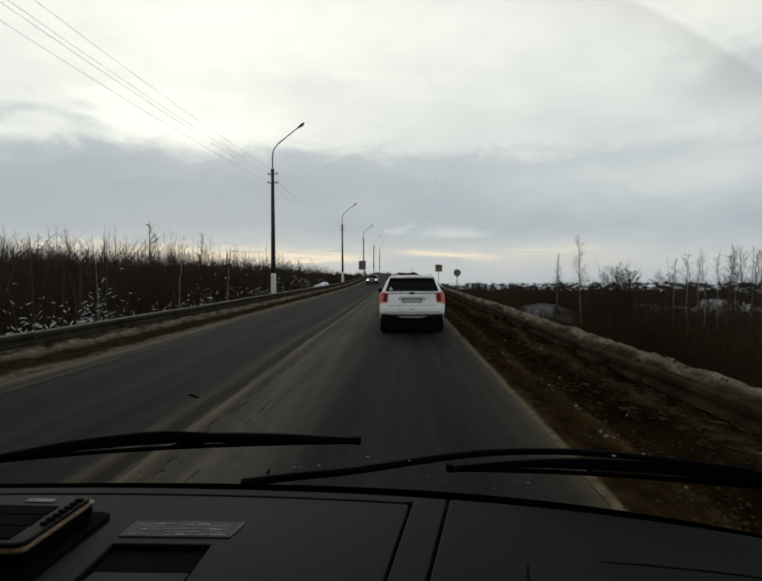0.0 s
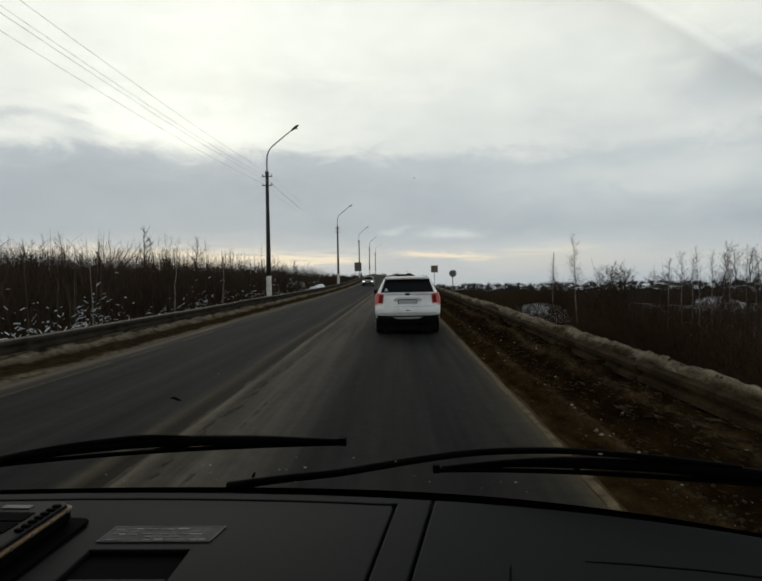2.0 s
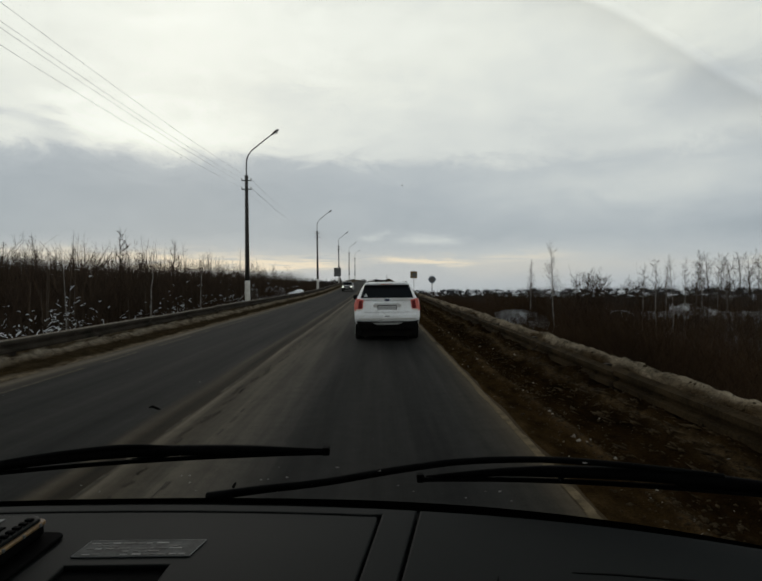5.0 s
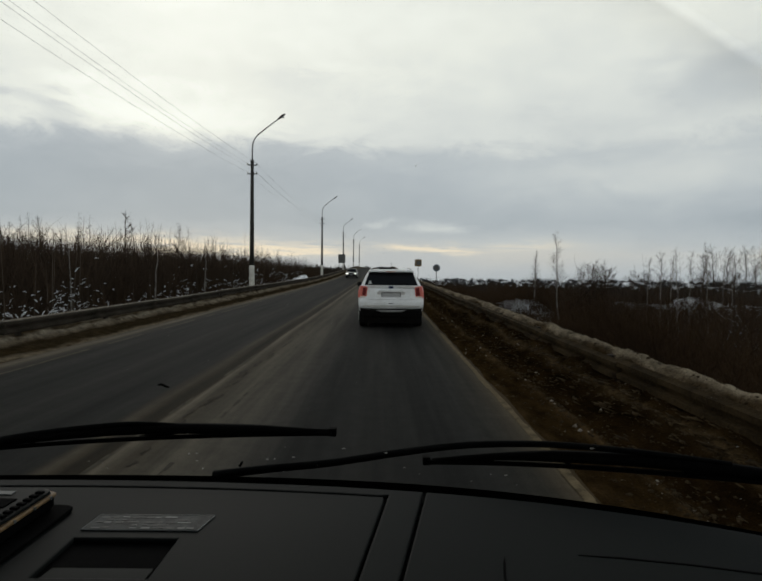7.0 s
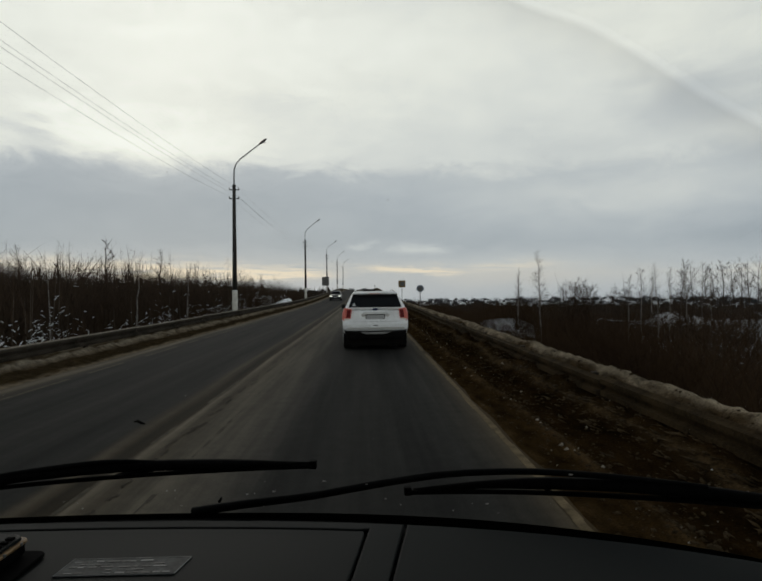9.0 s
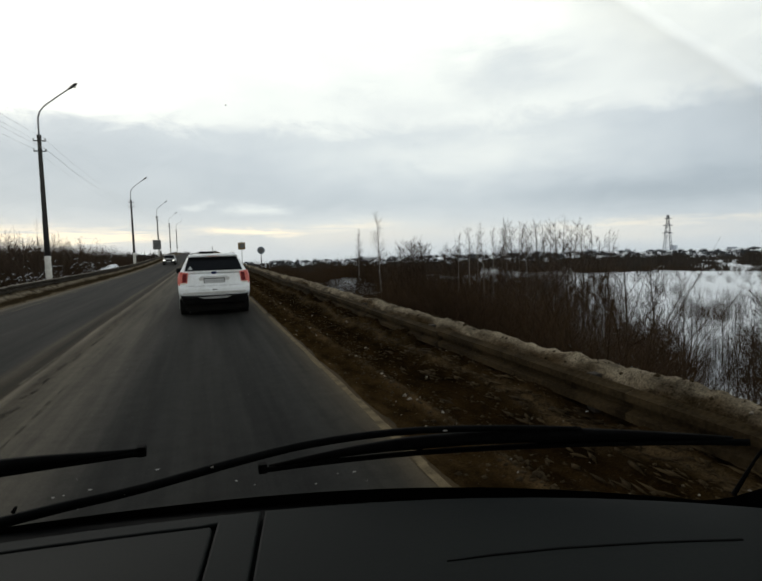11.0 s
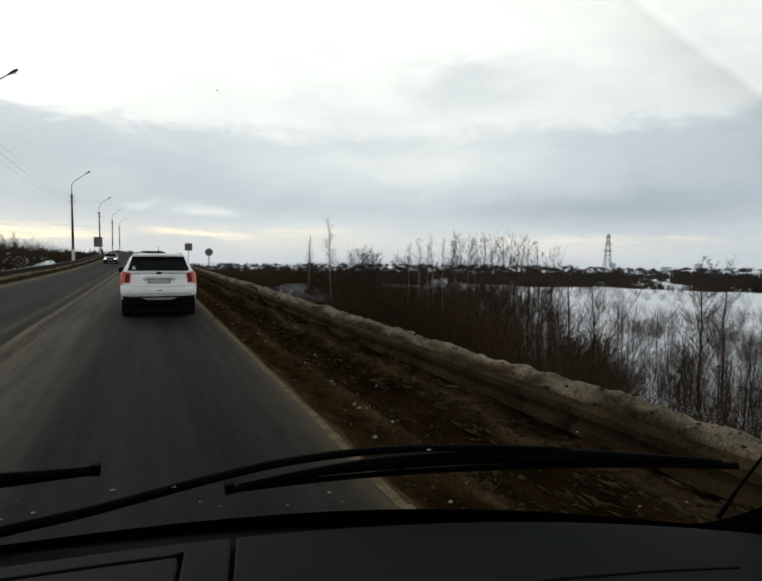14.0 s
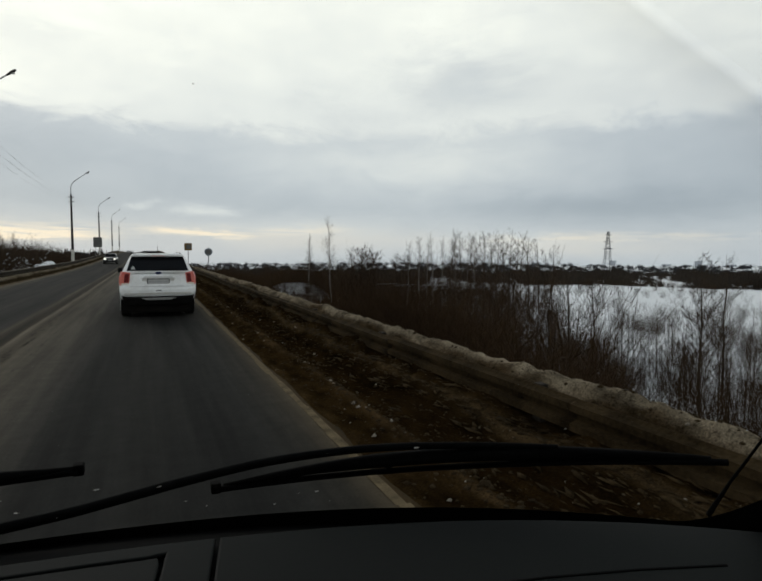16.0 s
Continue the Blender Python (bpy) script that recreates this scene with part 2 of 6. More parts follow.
        col = mix(1.0, col, mix(rng(noise_(4.5, 5, (1, 0.4, 1)), 0.32, 0.68), (0.28, 0.27, 0.25), (1.06, 1.03, 0.98)), "MULTIPLY")
        col = mix(1.0, col, mix(rng(fine, 0.3, 0.7), (0.45, 0.45, 0.45), (1.4, 1.38, 1.35)), "MULTIPLY")
        rgh, bump, bd = 0.92, 0.7, 0.03
    elif kind == "far verge":
        wob = op("MULTIPLY", op("SUBTRACT", noise_(1.4, 5, (1, 0.25, 1)), 0.5), 0.5)
        x = rng(op("ADD", sep.outputs["X"], wob), -11.0, -6.5)
        p = lambda m_: (m_ + 11.0) / 4.5
        col = ramp(x, [(0.0, (0.03, 0.022, 0.015)), (p(-9.3), (0.05, 0.04, 0.028)), (p(-8.6), (0.16, 0.14, 0.11)), (p(-8.15), (0.050, 0.036, 0.020)), (p(-8.0), (0.19, 0.165, 0.13)), (p(-7.86), (0.12, 0.098, 0.070)), (p(-7.74), (0.030, 0.022, 0.0125)),
                       (p(-7.28), (0.026, 0.019, 0.0105)), (p(-7.12), (0.13, 0.105, 0.074)), (p(-6.95), (0.10, 0.082, 0.058)), (1.0, (0.05, 0.04, 0.03))])
        crust = op("MULTIPLY", rng(noise_(2.6, 6, (1, 0.45, 1)), 0.55, 0.62), 0.7)
        col = mix(crust, col, (0.036, 0.024, 0.012))
        col = mix(1.0, col, mix(rng(mid, 0.32, 0.68), (0.55, 0.54, 0.52), (1.4, 1.37, 1.32)), "MULTIPLY")
        col = mix(1.0, col, mix(rng(fine, 0.3, 0.7), (0.6, 0.6, 0.6), (1.4, 1.4, 1.4)), "MULTIPLY")
        rgh, bump, bd = 0.92, 0.7, 0.03
    else:
        snow = mix(rng(mid, 0.3, 0.7), (0.80, 0.82, 0.85), (0.92, 0.925, 0.935))
        soil = mix(rng(fine, 0.3, 0.7), (0.022, 0.017, 0.012), (0.055, 0.041, 0.027))
        # the road bank and the wood floor are mostly bare; the open field keeps its snow
        ax = rng(sep.outputs["X"], 5, 12)
        lim = op("ADD", op("MULTIPLY", ax, -0.36), 0.70)
        sel = op("SUBTRACT", op("ADD", op("MULTIPLY", big, 0.75), op("MULTIPLY", mid, 0.30)), lim)
        col = mix(rng(sel, -0.03, 0.05), soil, snow)
        rgh, bump, bd = 0.9, 0.5, 0.05
    L(col, b.inputs["Base Color"])
    b.inputs["Roughness"].default_value, b.inputs["Specular IOR Level"].default_value = rgh, (0.03 if kind == "road" else 0.0)
    bp = N("ShaderNodeBump")
    bp.inputs["Strength"].default_value, bp.inputs["Distance"].default_value = bump, bd
    L(op("ADD", op("MULTIPLY", fine, 0.5), mid), bp.inputs["Height"])
    L(bp.outputs[0], b.inputs["Normal"])
    return m


def clear_mat(name, tint, veil, veil_colour, gloss, rough=0.02, grain=0.0):
    """Thin clear sheet: lets light straight through, with a little gloss and a dusty veil."""
    m = bpy.data.materials.new(name)
    m.use_nodes = True
    t = m.node_tree
    t.nodes.clear()
    N, L = t.nodes.new, t.links.new
    tr, df, gl = N("ShaderNodeBsdfTransparent"), N("ShaderNodeBsdfDiffuse"), N("ShaderNodeBsdfGlossy")
    tr.inputs["Color"].default_value = (*tint, 1)
    df.inputs["Color"].default_value = (*veil_colour, 1)
    gl.inputs["Roughness"].default_value = rough
    a, b = N("ShaderNodeMixShader"), N("ShaderNodeMixShader")
    a.inputs[0].default_value = veil
    if grain:
        n, r = N("ShaderNodeTexNoise"), N("ShaderNodeMapRange")
        n.inputs["Scale"].default_value, n.inputs["Detail"].default_value = 9.0, 6
        L(N("ShaderNodeTexCoord").outputs["Object"], n.inputs["Vector"])
        r.inputs["From Min"].default_value, r.inputs["From Max"].default_value = 0.3, 0.7
        r.inputs["To Min"].default_value, r.inputs["To Max"].default_value = veil * (1 - grain), veil * (1 + grain)
        L(n.outputs["Fac"], r.inputs["Value"])
        L(r.outputs[0], a.inputs[0])
    L(tr.outputs[0], a.inputs[1])
    L(df.outputs[0], a.inputs[2])
    fr = N("ShaderNodeFresnel")
    fr.inputs["IOR"].default_value = 1.45
    mu = N("ShaderNodeMath")
    mu.operation = "MULTIPLY"
    L(fr.outputs[0], mu.inputs[0])
    mu.inputs[1].default_value = gloss
    L(mu.outputs[0], b.inputs[0])
    L(a.outputs[0], b.inputs[1])
    L(gl.outputs[0], b.inputs[2])
    L(b.outputs[0], N("ShaderNodeOutputMaterial").inputs["Surface"])
    return m


M_ROAD, M_VERGE, M_FIELD = ground_mat("asphalt_dusty", "road"), ground_mat("verge_mud_slot_shade", "verge"), ground_mat("field_snow", "field")
M_LINE = mat("worn_line_paint", (0.17, 0.13, 0.078), (0.055, 0.042, 0.025), 0.85, s1=6, s2=80)
M_RAIL = mat("rail_dirty_steel", (0.020, 0.017, 0.013), (0.060, 0.051, 0.040), 0.8, 0.0, s1=1.5, s2=30, spec=0.1)
M_RAILMUD = mat("rail_caked_mud", (0.044, 0.030, 0.015), (0.009, 0.006, 0.003), 0.92, 0.0, s1=2.2, s2=26, bump=0.7, dist=0.03, spec=0.05)
M_RAILPOST = mat("rail_post_steel", (0.05, 0.042, 0.034), (0.02, 0.017, 0.014), 0.8, 0.2)
M_CONCRETE = mat("pole_concrete", (0.055, 0.052, 0.048), (0.035, 0.033, 0.031), 0.85, s1=2, s2=40)
M_WHITEWASH = mat("whitewash", (0.62, 0.60, 0.55), (0.40, 0.38, 0.34), 0.85, s1=4, s2=40)
M_GALV = mat("galvanised_tube", (0.22, 0.22, 0.22), (0.14, 0.14, 0.14), 0.55, 0.4, s1=2, s2=30, bump=0.05)
M_DARKSTEEL = mat("dark_steel", (0.03, 0.03, 0.03), (0.06, 0.055, 0.05), 0.6, 0.4)
M_LAMPGLASS = mat("lamp_glass", (0.45, 0.45, 0.43), (0.35, 0.35, 0.33), 0.3, bump=0.0)
M_WIRE = mat("wire", (0.34, 0.34, 0.34), (0.26, 0.26, 0.26), 0.6, 0.3, bump=0.0)
M_BARK = mat("dark_bark", (0.060, 0.043, 0.030), (0.024, 0.018, 0.013), 0.9, s1=2, s2=20)
M_BIRCH = mat("birch_bark", (0.36, 0.34, 0.31), (0.12, 0.10, 0.09), 0.85, s1=3, s2=18)
M_TWIG = mat("twigs", (0.072, 0.050, 0.034), (0.030, 0.021, 0.015), 0.9, s1=1, s2=10, bump=0)
M_BRUSH = mat("brush_twigs", (0.055, 0.034, 0.018), (0.020, 0.012, 0.007), 0.9, s1=0.3, s2=4, bump=0)
M_REED = mat("dry_reeds", (0.13, 0.095, 0.055), (0.07, 0.05, 0.03), 0.9, s1=0.4, s2=6, bump=0)
M_FARWOOD = mat("far_wood", (0.030, 0.025, 0.021), (0.052, 0.042, 0.034), 0.95, s1=0.05, s2=0.6, bump=0)
# far woods: the horizon's haze is mixed into this blue-grey colour
M_FARTHER = mat("wood_haze_tint", (0.034, 0.036, 0.039), (0.050, 0.052, 0.055), 0.95, s1=0.01, s2=0.1, bump=0)
M_SNOW = mat("snow", (0.88, 0.89, 0.91), (0.74, 0.76, 0.79), 0.85, s1=0.8, s2=12, bump=0.3, dist=0.03)
M_DIRTSNOW = mat("dirty_snow", (0.30, 0.27, 0.23), (0.13, 0.105, 0.08), 0.9, s1=4, s2=30, bump=0.5, dist=0.02)
M_CLOD = mat("frozen_clods", (0.042, 0.030, 0.017), (0.018, 0.012, 0.006), 0.9, s1=8, s2=60, bump=0.4, var=0.3)
M_CHUNK = mat("brown_ice", (0.052, 0.035, 0.0175), (0.012, 0.008, 0.004), 0.85, s1=1.6, s2=14, bump=0.3)
M_HOUSE = mat("house_wall", (0.16, 0.13, 0.11), (0.10, 0.085, 0.075), 0.85, s1=0.4, s2=4, var=0.4)
M_WINDOWDARK = mat("window_dark", (0.02, 0.022, 0.025), (0.03, 0.03, 0.03), 0.2, bump=0)
M_PYLON = mat("pylon_steel", (0.10, 0.11, 0.12), (0.07, 0.075, 0.08), 0.6, 0.4, bump=0)
M_CARWHITE = mat("car_paint_white", (0.82, 0.83, 0.835), (0.60, 0.595, 0.58), 0.30, s1=2.2, s2=14, bump=0.0, coat=0.6)
# road dirt on the bumper, and the plate recess's painted shade
M_CARDIRTSHADE = mat("car_paint_dust_shade", (0.55, 0.54, 0.52), (0.40, 0.38, 0.35), 0.55, s1=3, s2=30, bump=0.0)
M_CARDARK = mat("car_paint_dark", (0.025, 0.027, 0.030), (0.04, 0.04, 0.042), 0.3, bump=0.0, coat=0.5)
# near-black: the shade beneath the car is put into this colour
M_UNDER = mat("underside_shade", (0.004, 0.004, 0.004), (0.008, 0.007, 0.006), 0.9, bump=0.1)
M_STEM = mat("pale_stems", (0.13, 0.105, 0.08), (0.05, 0.038, 0.028), 0.9, s1=0.6, s2=9, bump=0)
M_SKID = mat("skid_silver", (0.26, 0.26, 0.255), (0.16, 0.155, 0.15), 0.5, bump=0.0)
M_BLACKPL = mat("black_plastic", (0.007, 0.007, 0.007), (0.011, 0.0105, 0.010), 0.8, s1=6, s2=60, bump=0.05)
M_TINT = mat("tinted_glass", (0.004, 0.005, 0.006), (0.007, 0.007, 0.008), 0.08, bump=0.0, spec=0.16)
M_TAIL = mat("tail_lamp_red", (0.55, 0.17, 0.13), (0.40, 0.085, 0.07), 0.25, bump=0.0, emit=(1.0, 0.25, 0.2), power=0.05)
M_TAILCLEAR = mat("tail_lamp_inner", (0.10, 0.006, 0.006), (0.07, 0.004, 0.004), 0.3, bump=0.0, emit=(1.0, 0.05, 0.04), power=0.012)
M_REFL = mat("reflector_pale", (0.72, 0.68, 0.60), (0.6, 0.55, 0.48), 0.25, bump=0.0)
M_SILVER = mat("silver_trim", (0.50, 0.50, 0.50), (0.38, 0.38, 0.38), 0.35, 0.7, bump=0.0)
M_PLATEPRINT = mat("plate_print", (0.28, 0.28, 0.28), (0.34, 0.34, 0.34), 0.6, bump=0.0)
M_PLATE = mat("plate_white", (0.46, 0.46, 0.45), (0.34, 0.34, 0.33), 0.5, bump=0.0)
M_BADGE = mat("badge_blue", (0.012, 0.02, 0.06), (0.02, 0.03, 0.08), 0.25, bump=0.0)
M_TYRE = mat("tyre_rubber", (0.014, 0.014, 0.014), (0.035, 0.032, 0.028), 0.85, s1=8, s2=60)
M_HEADLAMP = mat("headlamp", (0.8, 0.8, 0.76), (0.7, 0.7, 0.66), 0.15, bump=0.0, emit=(1, 0.95, 0.85), power=1.5)
M_STAIN = mat("damp_blot", (0.026, 0.022, 0.017), (0.048, 0.040, 0.031), 0.8, s1=5, s2=60)
M_TAR = mat("tar_seam", (0.036, 0.031, 0.025), (0.075, 0.066, 0.053), 0.9)
M_DASH = mat("dash_plastic", (0.0082, 0.0097, 0.0095), (0.0112, 0.0128, 0.0124), 0.60, s1=3, s2=420, bump=0.25, dist=0.0008, spec=0.045)
# darker copy of the dash plastic: shade of gaps and recesses in paint
M_DASHDARK = mat("dash_recess_shade", (0.003, 0.003, 0.003), (0.005, 0.005, 0.005), 0.85, s1=8, s2=80, bump=0.05, spec=0.04)
M_PILLAR = mat("pillar_trim", (0.10, 0.115, 0.125), (0.08, 0.092, 0.10), 0.7, s1=4, s2=200, bump=0.1, dist=0.001)
M_HEADLINER = mat("headliner_cloth", (0.12, 0.12, 0.12), (0.09, 0.09, 0.09), 0.9, s1=4, s2=200)
M_WIPER = mat("wiper_black", (0.004, 0.004, 0.004), (0.009, 0.0085, 0.008), 0.75, s1=10, s2=90, bump=0.1, dist=0.002, spec=0.02)
M_RUBBER = mat("wiper_rubber", (0.004, 0.004, 0.004), (0.008, 0.008, 0.0075), 0.7, bump=0.0, spec=0.03)
M_COWL = mat("arm_grey", (0.004, 0.0044, 0.0044), (0.009, 0.009, 0.0085), 0.75, s1=10, s2=90, spec=0.02)
M_FRIT = mat("black_glass_band", (0.004, 0.004, 0.004), (0.006, 0.006, 0.006), 0.5, bump=0.0, spec=0.2)
M_LABEL = mat("worn_label", (0.058, 0.064, 0.065), (0.014, 0.016, 0.017), 0.5, s1=70, s2=260, bump=0.05, dist=0.001, spec=0.04)
M_LABELBAR = mat("label_print", (0.014, 0.015, 0.017), (0.03, 0.03, 0.03), 0.5, bump=0.0)
M_LABELWHITE = mat("label_white", (0.15, 0.155, 0.155), (0.08, 0.085, 0.085), 0.5, s1=40, bump=0.0)
M_YELLOW = mat("case_yellow", (0.30, 0.19, 0.085), (0.12, 0.07, 0.03), 0.5, s1=60, s2=220, bump=0.1, dist=0.001)
M_CASE = mat("case_black", (0.0022, 0.0022, 0.0024), (0.0048, 0.0048, 0.0048), 0.75, s1=20, s2=200, bump=0.1, dist=0.001, spec=0.01)
M_CASETOP = mat("case_top", (0.0085, 0.009, 0.0088), (0.004, 0.0043, 0.004), 0.5, s1=25, s2=160, bump=0.05, dist=0.001, spec=0.04)
M_SIGNBACK = mat("sign_back", (0.14, 0.14, 0.135), (0.09, 0.088, 0.085), 0.7, 0.2)
M_SIGNYELLOW = mat("sign_yellow", (0.20, 0.135, 0.06), (0.14, 0.095, 0.045), 0.7)
M_SIGNBLUE = mat("sign_grey_blue", (0.20, 0.23, 0.27), (0.14, 0.16, 0.19), 0.6)
M_GLASS = clear_mat("windscreen_glass", (0.95, 0.97, 0.96), 0.0015, (0.6, 0.6, 0.58), 0.10)
M_GRIME = clear_mat("glass_grime", (0.985, 0.985, 0.98), 0.007, (0.55, 0.55, 0.53), 0.0, 0.3, 0.35)
M_LINEDIM = mat("dim_line_paint", (0.095, 0.082, 0.060), (0.035, 0.031, 0.025), 0.88, s1=6, s2=80)


def speck_mat():
    """Dried dirt on the outside of the glass: daylight glows through it."""
    m = bpy.data.materials.new("dirt_speck")
    m.use_nodes = True
    t = m.node_tree
    t.nodes.clear()
    a, b, c = t.nodes.new("ShaderNodeBsdfTransparent"), t.nodes.new("ShaderNodeBsdfTranslucent"), t.nodes.new("ShaderNodeMixShader")
    b.inputs["Color"].default_value = (0.42, 0.42, 0.40, 1)
    c.inputs[0].default_value = 0.55
    t.links.new(a.outputs[0], c.inputs[1])
    t.links.new(b.outputs[0], c.inputs[2])
    t.links.new(c.outputs[0], t.nodes.new("ShaderNodeOutputMaterial").inputs["Surface"])
    return m


M_SPECK = speck_mat()


# ---------------------------------------------------------------- building helpers
class Geo:
    """Vertices and faces of one mesh."""

    def __init__(self):
        self.v, self.f = [], []

    def add(self, vs, fs):
        k = len(self.v)
        self.v += [tuple(p) for p in vs]
        self.f += [tuple(i + k for i in q) for q in fs]
        return self

    def box(self, x0, x1, y0, y1, z0, z1):
        vs = [(x, y, z) for z in (z0, z1) for y in (y0, y1) for x in (x0, x1)]
        return self.add(vs, [(0, 2, 3, 1), (4, 5, 7, 6), (0, 1, 5, 4), (2, 6, 7, 3), (0, 4, 6, 2), (1, 3, 7, 5)])

    def loft(self, rings, caps=True, closed=True):
        n = len(rings[0])
        vs = [p for r in rings for p in r]
        fs = []
        for i in range(len(rings) - 1):
            for j in range(n if closed else n - 1):
                a, b = i * n + j, i * n + (j + 1) % n
                fs.append((a, b, b + n, a + n))
        if caps and closed:
            fs.append(tuple(range(n - 1, -1, -1)))
            fs.append(tuple(range((len(rings) - 1) * n, len(rings) * n)))
        return self.add(vs, fs)

    def tube(self, pts, radii, n=6, caps=True):
        pts = [Vector(p) for p in pts]
        if isinstance(radii, (int, float)):
            radii = [radii] * len(pts)
        rings = []
        for i, p in enumerate(pts):
            d = (pts[min(i + 1, len(pts) - 1)] - pts[max(i - 1, 0)]).normalized()
            u = d.cross(Vector((0.13, 0.31, 0.94)) if abs(d.z) < 0.8 else Vector((0.31, 0.94, 0.13))).normalized()
            w = d.cross(u)
            rings.append([tuple(p + radii[i] * (math.cos(a) * u + math.sin(a) * w)) for a in (2 * math.pi * k / n for k in range(n))])
        return self.loft(rings, caps)

    def prism(self, outline, z0, z1):
        n = len(outline)
        vs = [(x, y, z0) for x, y in outline] + [(x, y, z1) for x, y in outline]
        return self.add(vs, [tuple(range(n - 1, -1, -1)), tuple(range(n, 2 * n))] + [(i, (i + 1) % n, (i + 1) % n + n, i + n) for i in range(n)])


def solid(name, g, material, bevel=0.0, smooth=False, seg=2):
    me = bpy.data.meshes.new(name)
    me.from_pydata(g.v, [], g.f)
    if bevel or not smooth:
        bm = bmesh.new()
        bm.from_mesh(me)
        bmesh.ops.recalc_face_normals(bm, faces=bm.faces)
        if bevel:
            bmesh.ops.bevel(bm, geom=bm.edges[:] + bm.verts[:], offset=bevel, segments=seg, affect="EDGES", profile=0.6)
        bm.to_mesh(me)
        bm.free()
    if smooth:
        me.polygons.foreach_set("use_smooth", [True] * len(me.polygons))
    me.materials.append(material)
    me.update()
    return me


def part(name, g, material, parent, label="", bevel=0.0, smooth=False, kind=""):
    ob = new(name, g if isinstance(g, bpy.types.Mesh) else solid(name, g, material, bevel, smooth))
    ob.parent = parent
    return tagged(ob, label, kind=kind)


def thing(name, label, category, group="", at=None, kind=""):
    ob = new(name)
    ob.empty_display_size = 0.2
    if at is not None:
        ob.matrix_basis = at
    return tagged(ob, label, category, group, kind)


def single(name, g, material, label, category, group="", kind="", bevel=0.0, smooth=False, at=None):
    ob = new(name, solid(name, g, material, bevel, smooth))
    if at is not None:
        ob.matrix_basis = at
    return tagged(ob, label, category, group, kind)


def array_mesh(name, v, quads, material, smooth=False):
    me = bpy.data.meshes.new(name)
    v, quads = np.asarray(v, np.float32), np.asarray(quads, np.int32)
    me.vertices.add(len(v))
    me.vertices.foreach_set("co", v.ravel())
    me.loops.add(quads.size)
    me.loops.foreach_set("vertex_index", quads.ravel())
    me.polygons.add(len(quads))
    me.polygons.foreach_set("loop_start", np.arange(0, quads.size, quads.shape[1], dtype=np.int32))
    if smooth:
        me.polygons.foreach_set("use_smooth", np.ones(len(quads), bool))
    me.update(calc_edges=True)
    me.validate()
    me.materials.append(material)
    return me


def grid_mesh(name, xs, ys, height, material):
    X, Y = np.meshgrid(xs, ys)
    v = np.stack([X, Y, height(X, Y)], -1).reshape(-1, 3)
    nx = len(xs)
    i = (np.arange(len(ys) - 1)[:, None] * nx + np.arange(nx - 1)).ravel()
    return array_mesh(name, v, np.stack([i, i + 1, i + 1 + nx, i + nx], -1), material, True)


def waves(X, Y, seed, scale, octaves=4):
    """Smooth rolling noise from sums of sines."""
    r = np.random.RandomState(seed)
    out, amp = np.zeros_like(X, dtype=float), 1.0
    for o in range(octaves):
        for _ in range(4):
            a, ph = r.uniform(0, 2 * math.pi), r.uniform(0, 2 * math.pi)
            k = 2 * math.pi / scale * (2 ** o) * r.uniform(0.7, 1.4)
            out += amp * np.sin((X * math.cos(a) + Y * math.sin(a)) * k + ph) / 4
        amp *= 0.5
    return out


# ---------------------------------------------------------------- ground and road
ROAD_L, ROAD_R = -7.0, 1.80
RAIL_L, RAIL_R = -8.1, 3.45
POST_X = -8.95


def road_z(y):
    """The road is level here, climbs a little beyond the car ahead and tips over a crest."""
    y = np.asarray(y, float)
    t = np.clip((y - 52.0) / 150.0, 0, 1)
    d = np.maximum(0.0, y - 210.0)
    return 1.75 * t * t * (3 - 2 * t) - 0.00006 * d * d


def ramp_(v, a, b, za, zb):
    t = np.clip((v - a) / (b - a), 0, 1)
    t = t * t * (3 - 2 * t)
    return za + (zb - za) * t


def ground_z(X, Y):
    X, Y = np.asarray(X, float), np.asarray(Y, float)
    top = road_z(np.minimum(Y, 420))
    # the bank falls steeply from the verge to a field well below the road
    right = -0.45 - 0.53 * np.clip(X - 4.4, 0, 11.2) + ramp_(X, 13.5, 21, 0, -0.9) - 34.0 * ramp_(np.hypot(X, Y), 130, 1300, 0, 1)
    left = ramp_(X, -9.6, -15.0, 0.15, -2.6) + ramp_(X, -60, -900, 0, -12)
    z = np.where(X > 0, right, left)
    deck = (X > -9.4) & (X < 4.4)
    z = np.where(deck, -0.06, z)
    off = np.clip((np.abs(X + 2.5) - 8.0) / 30.0, 0, 1)
    z = z + top * np.clip(1 - (np.abs(X + 2.5) - 6.9) / 9.0, 0, 1)
    z = z + off * 0.55 * waves(X, Y, 3, 38) + np.clip((np.abs(X) - 60) / 300, 0, 1) * 3.0 * waves(X, Y, 4, 420, 3)
    # long low swells of snow in the field
    z = z + 4.9 * np.exp(-((X - 16.5) / 5.0) ** 2 - ((Y - 60) / 15) ** 2)
    z = z + 3.0 * np.exp(-((X - 30) / 13) ** 2 - ((Y - 86) / 20) ** 2) + 1.4 * np.exp(-((X - 62) / 20) ** 2 - ((Y - 70) / 18) ** 2)
    dist = np.hypot(X, Y)
    z = z - ramp_(dist, 150, 900, 0, 9) + ramp_(dist, 1100, 2600, 0, 6) * (0.7 + 0.5 * waves(X, Y, 8, 1500, 2))
    return z - ramp_(dist, 2300, 4600, 0, 75)


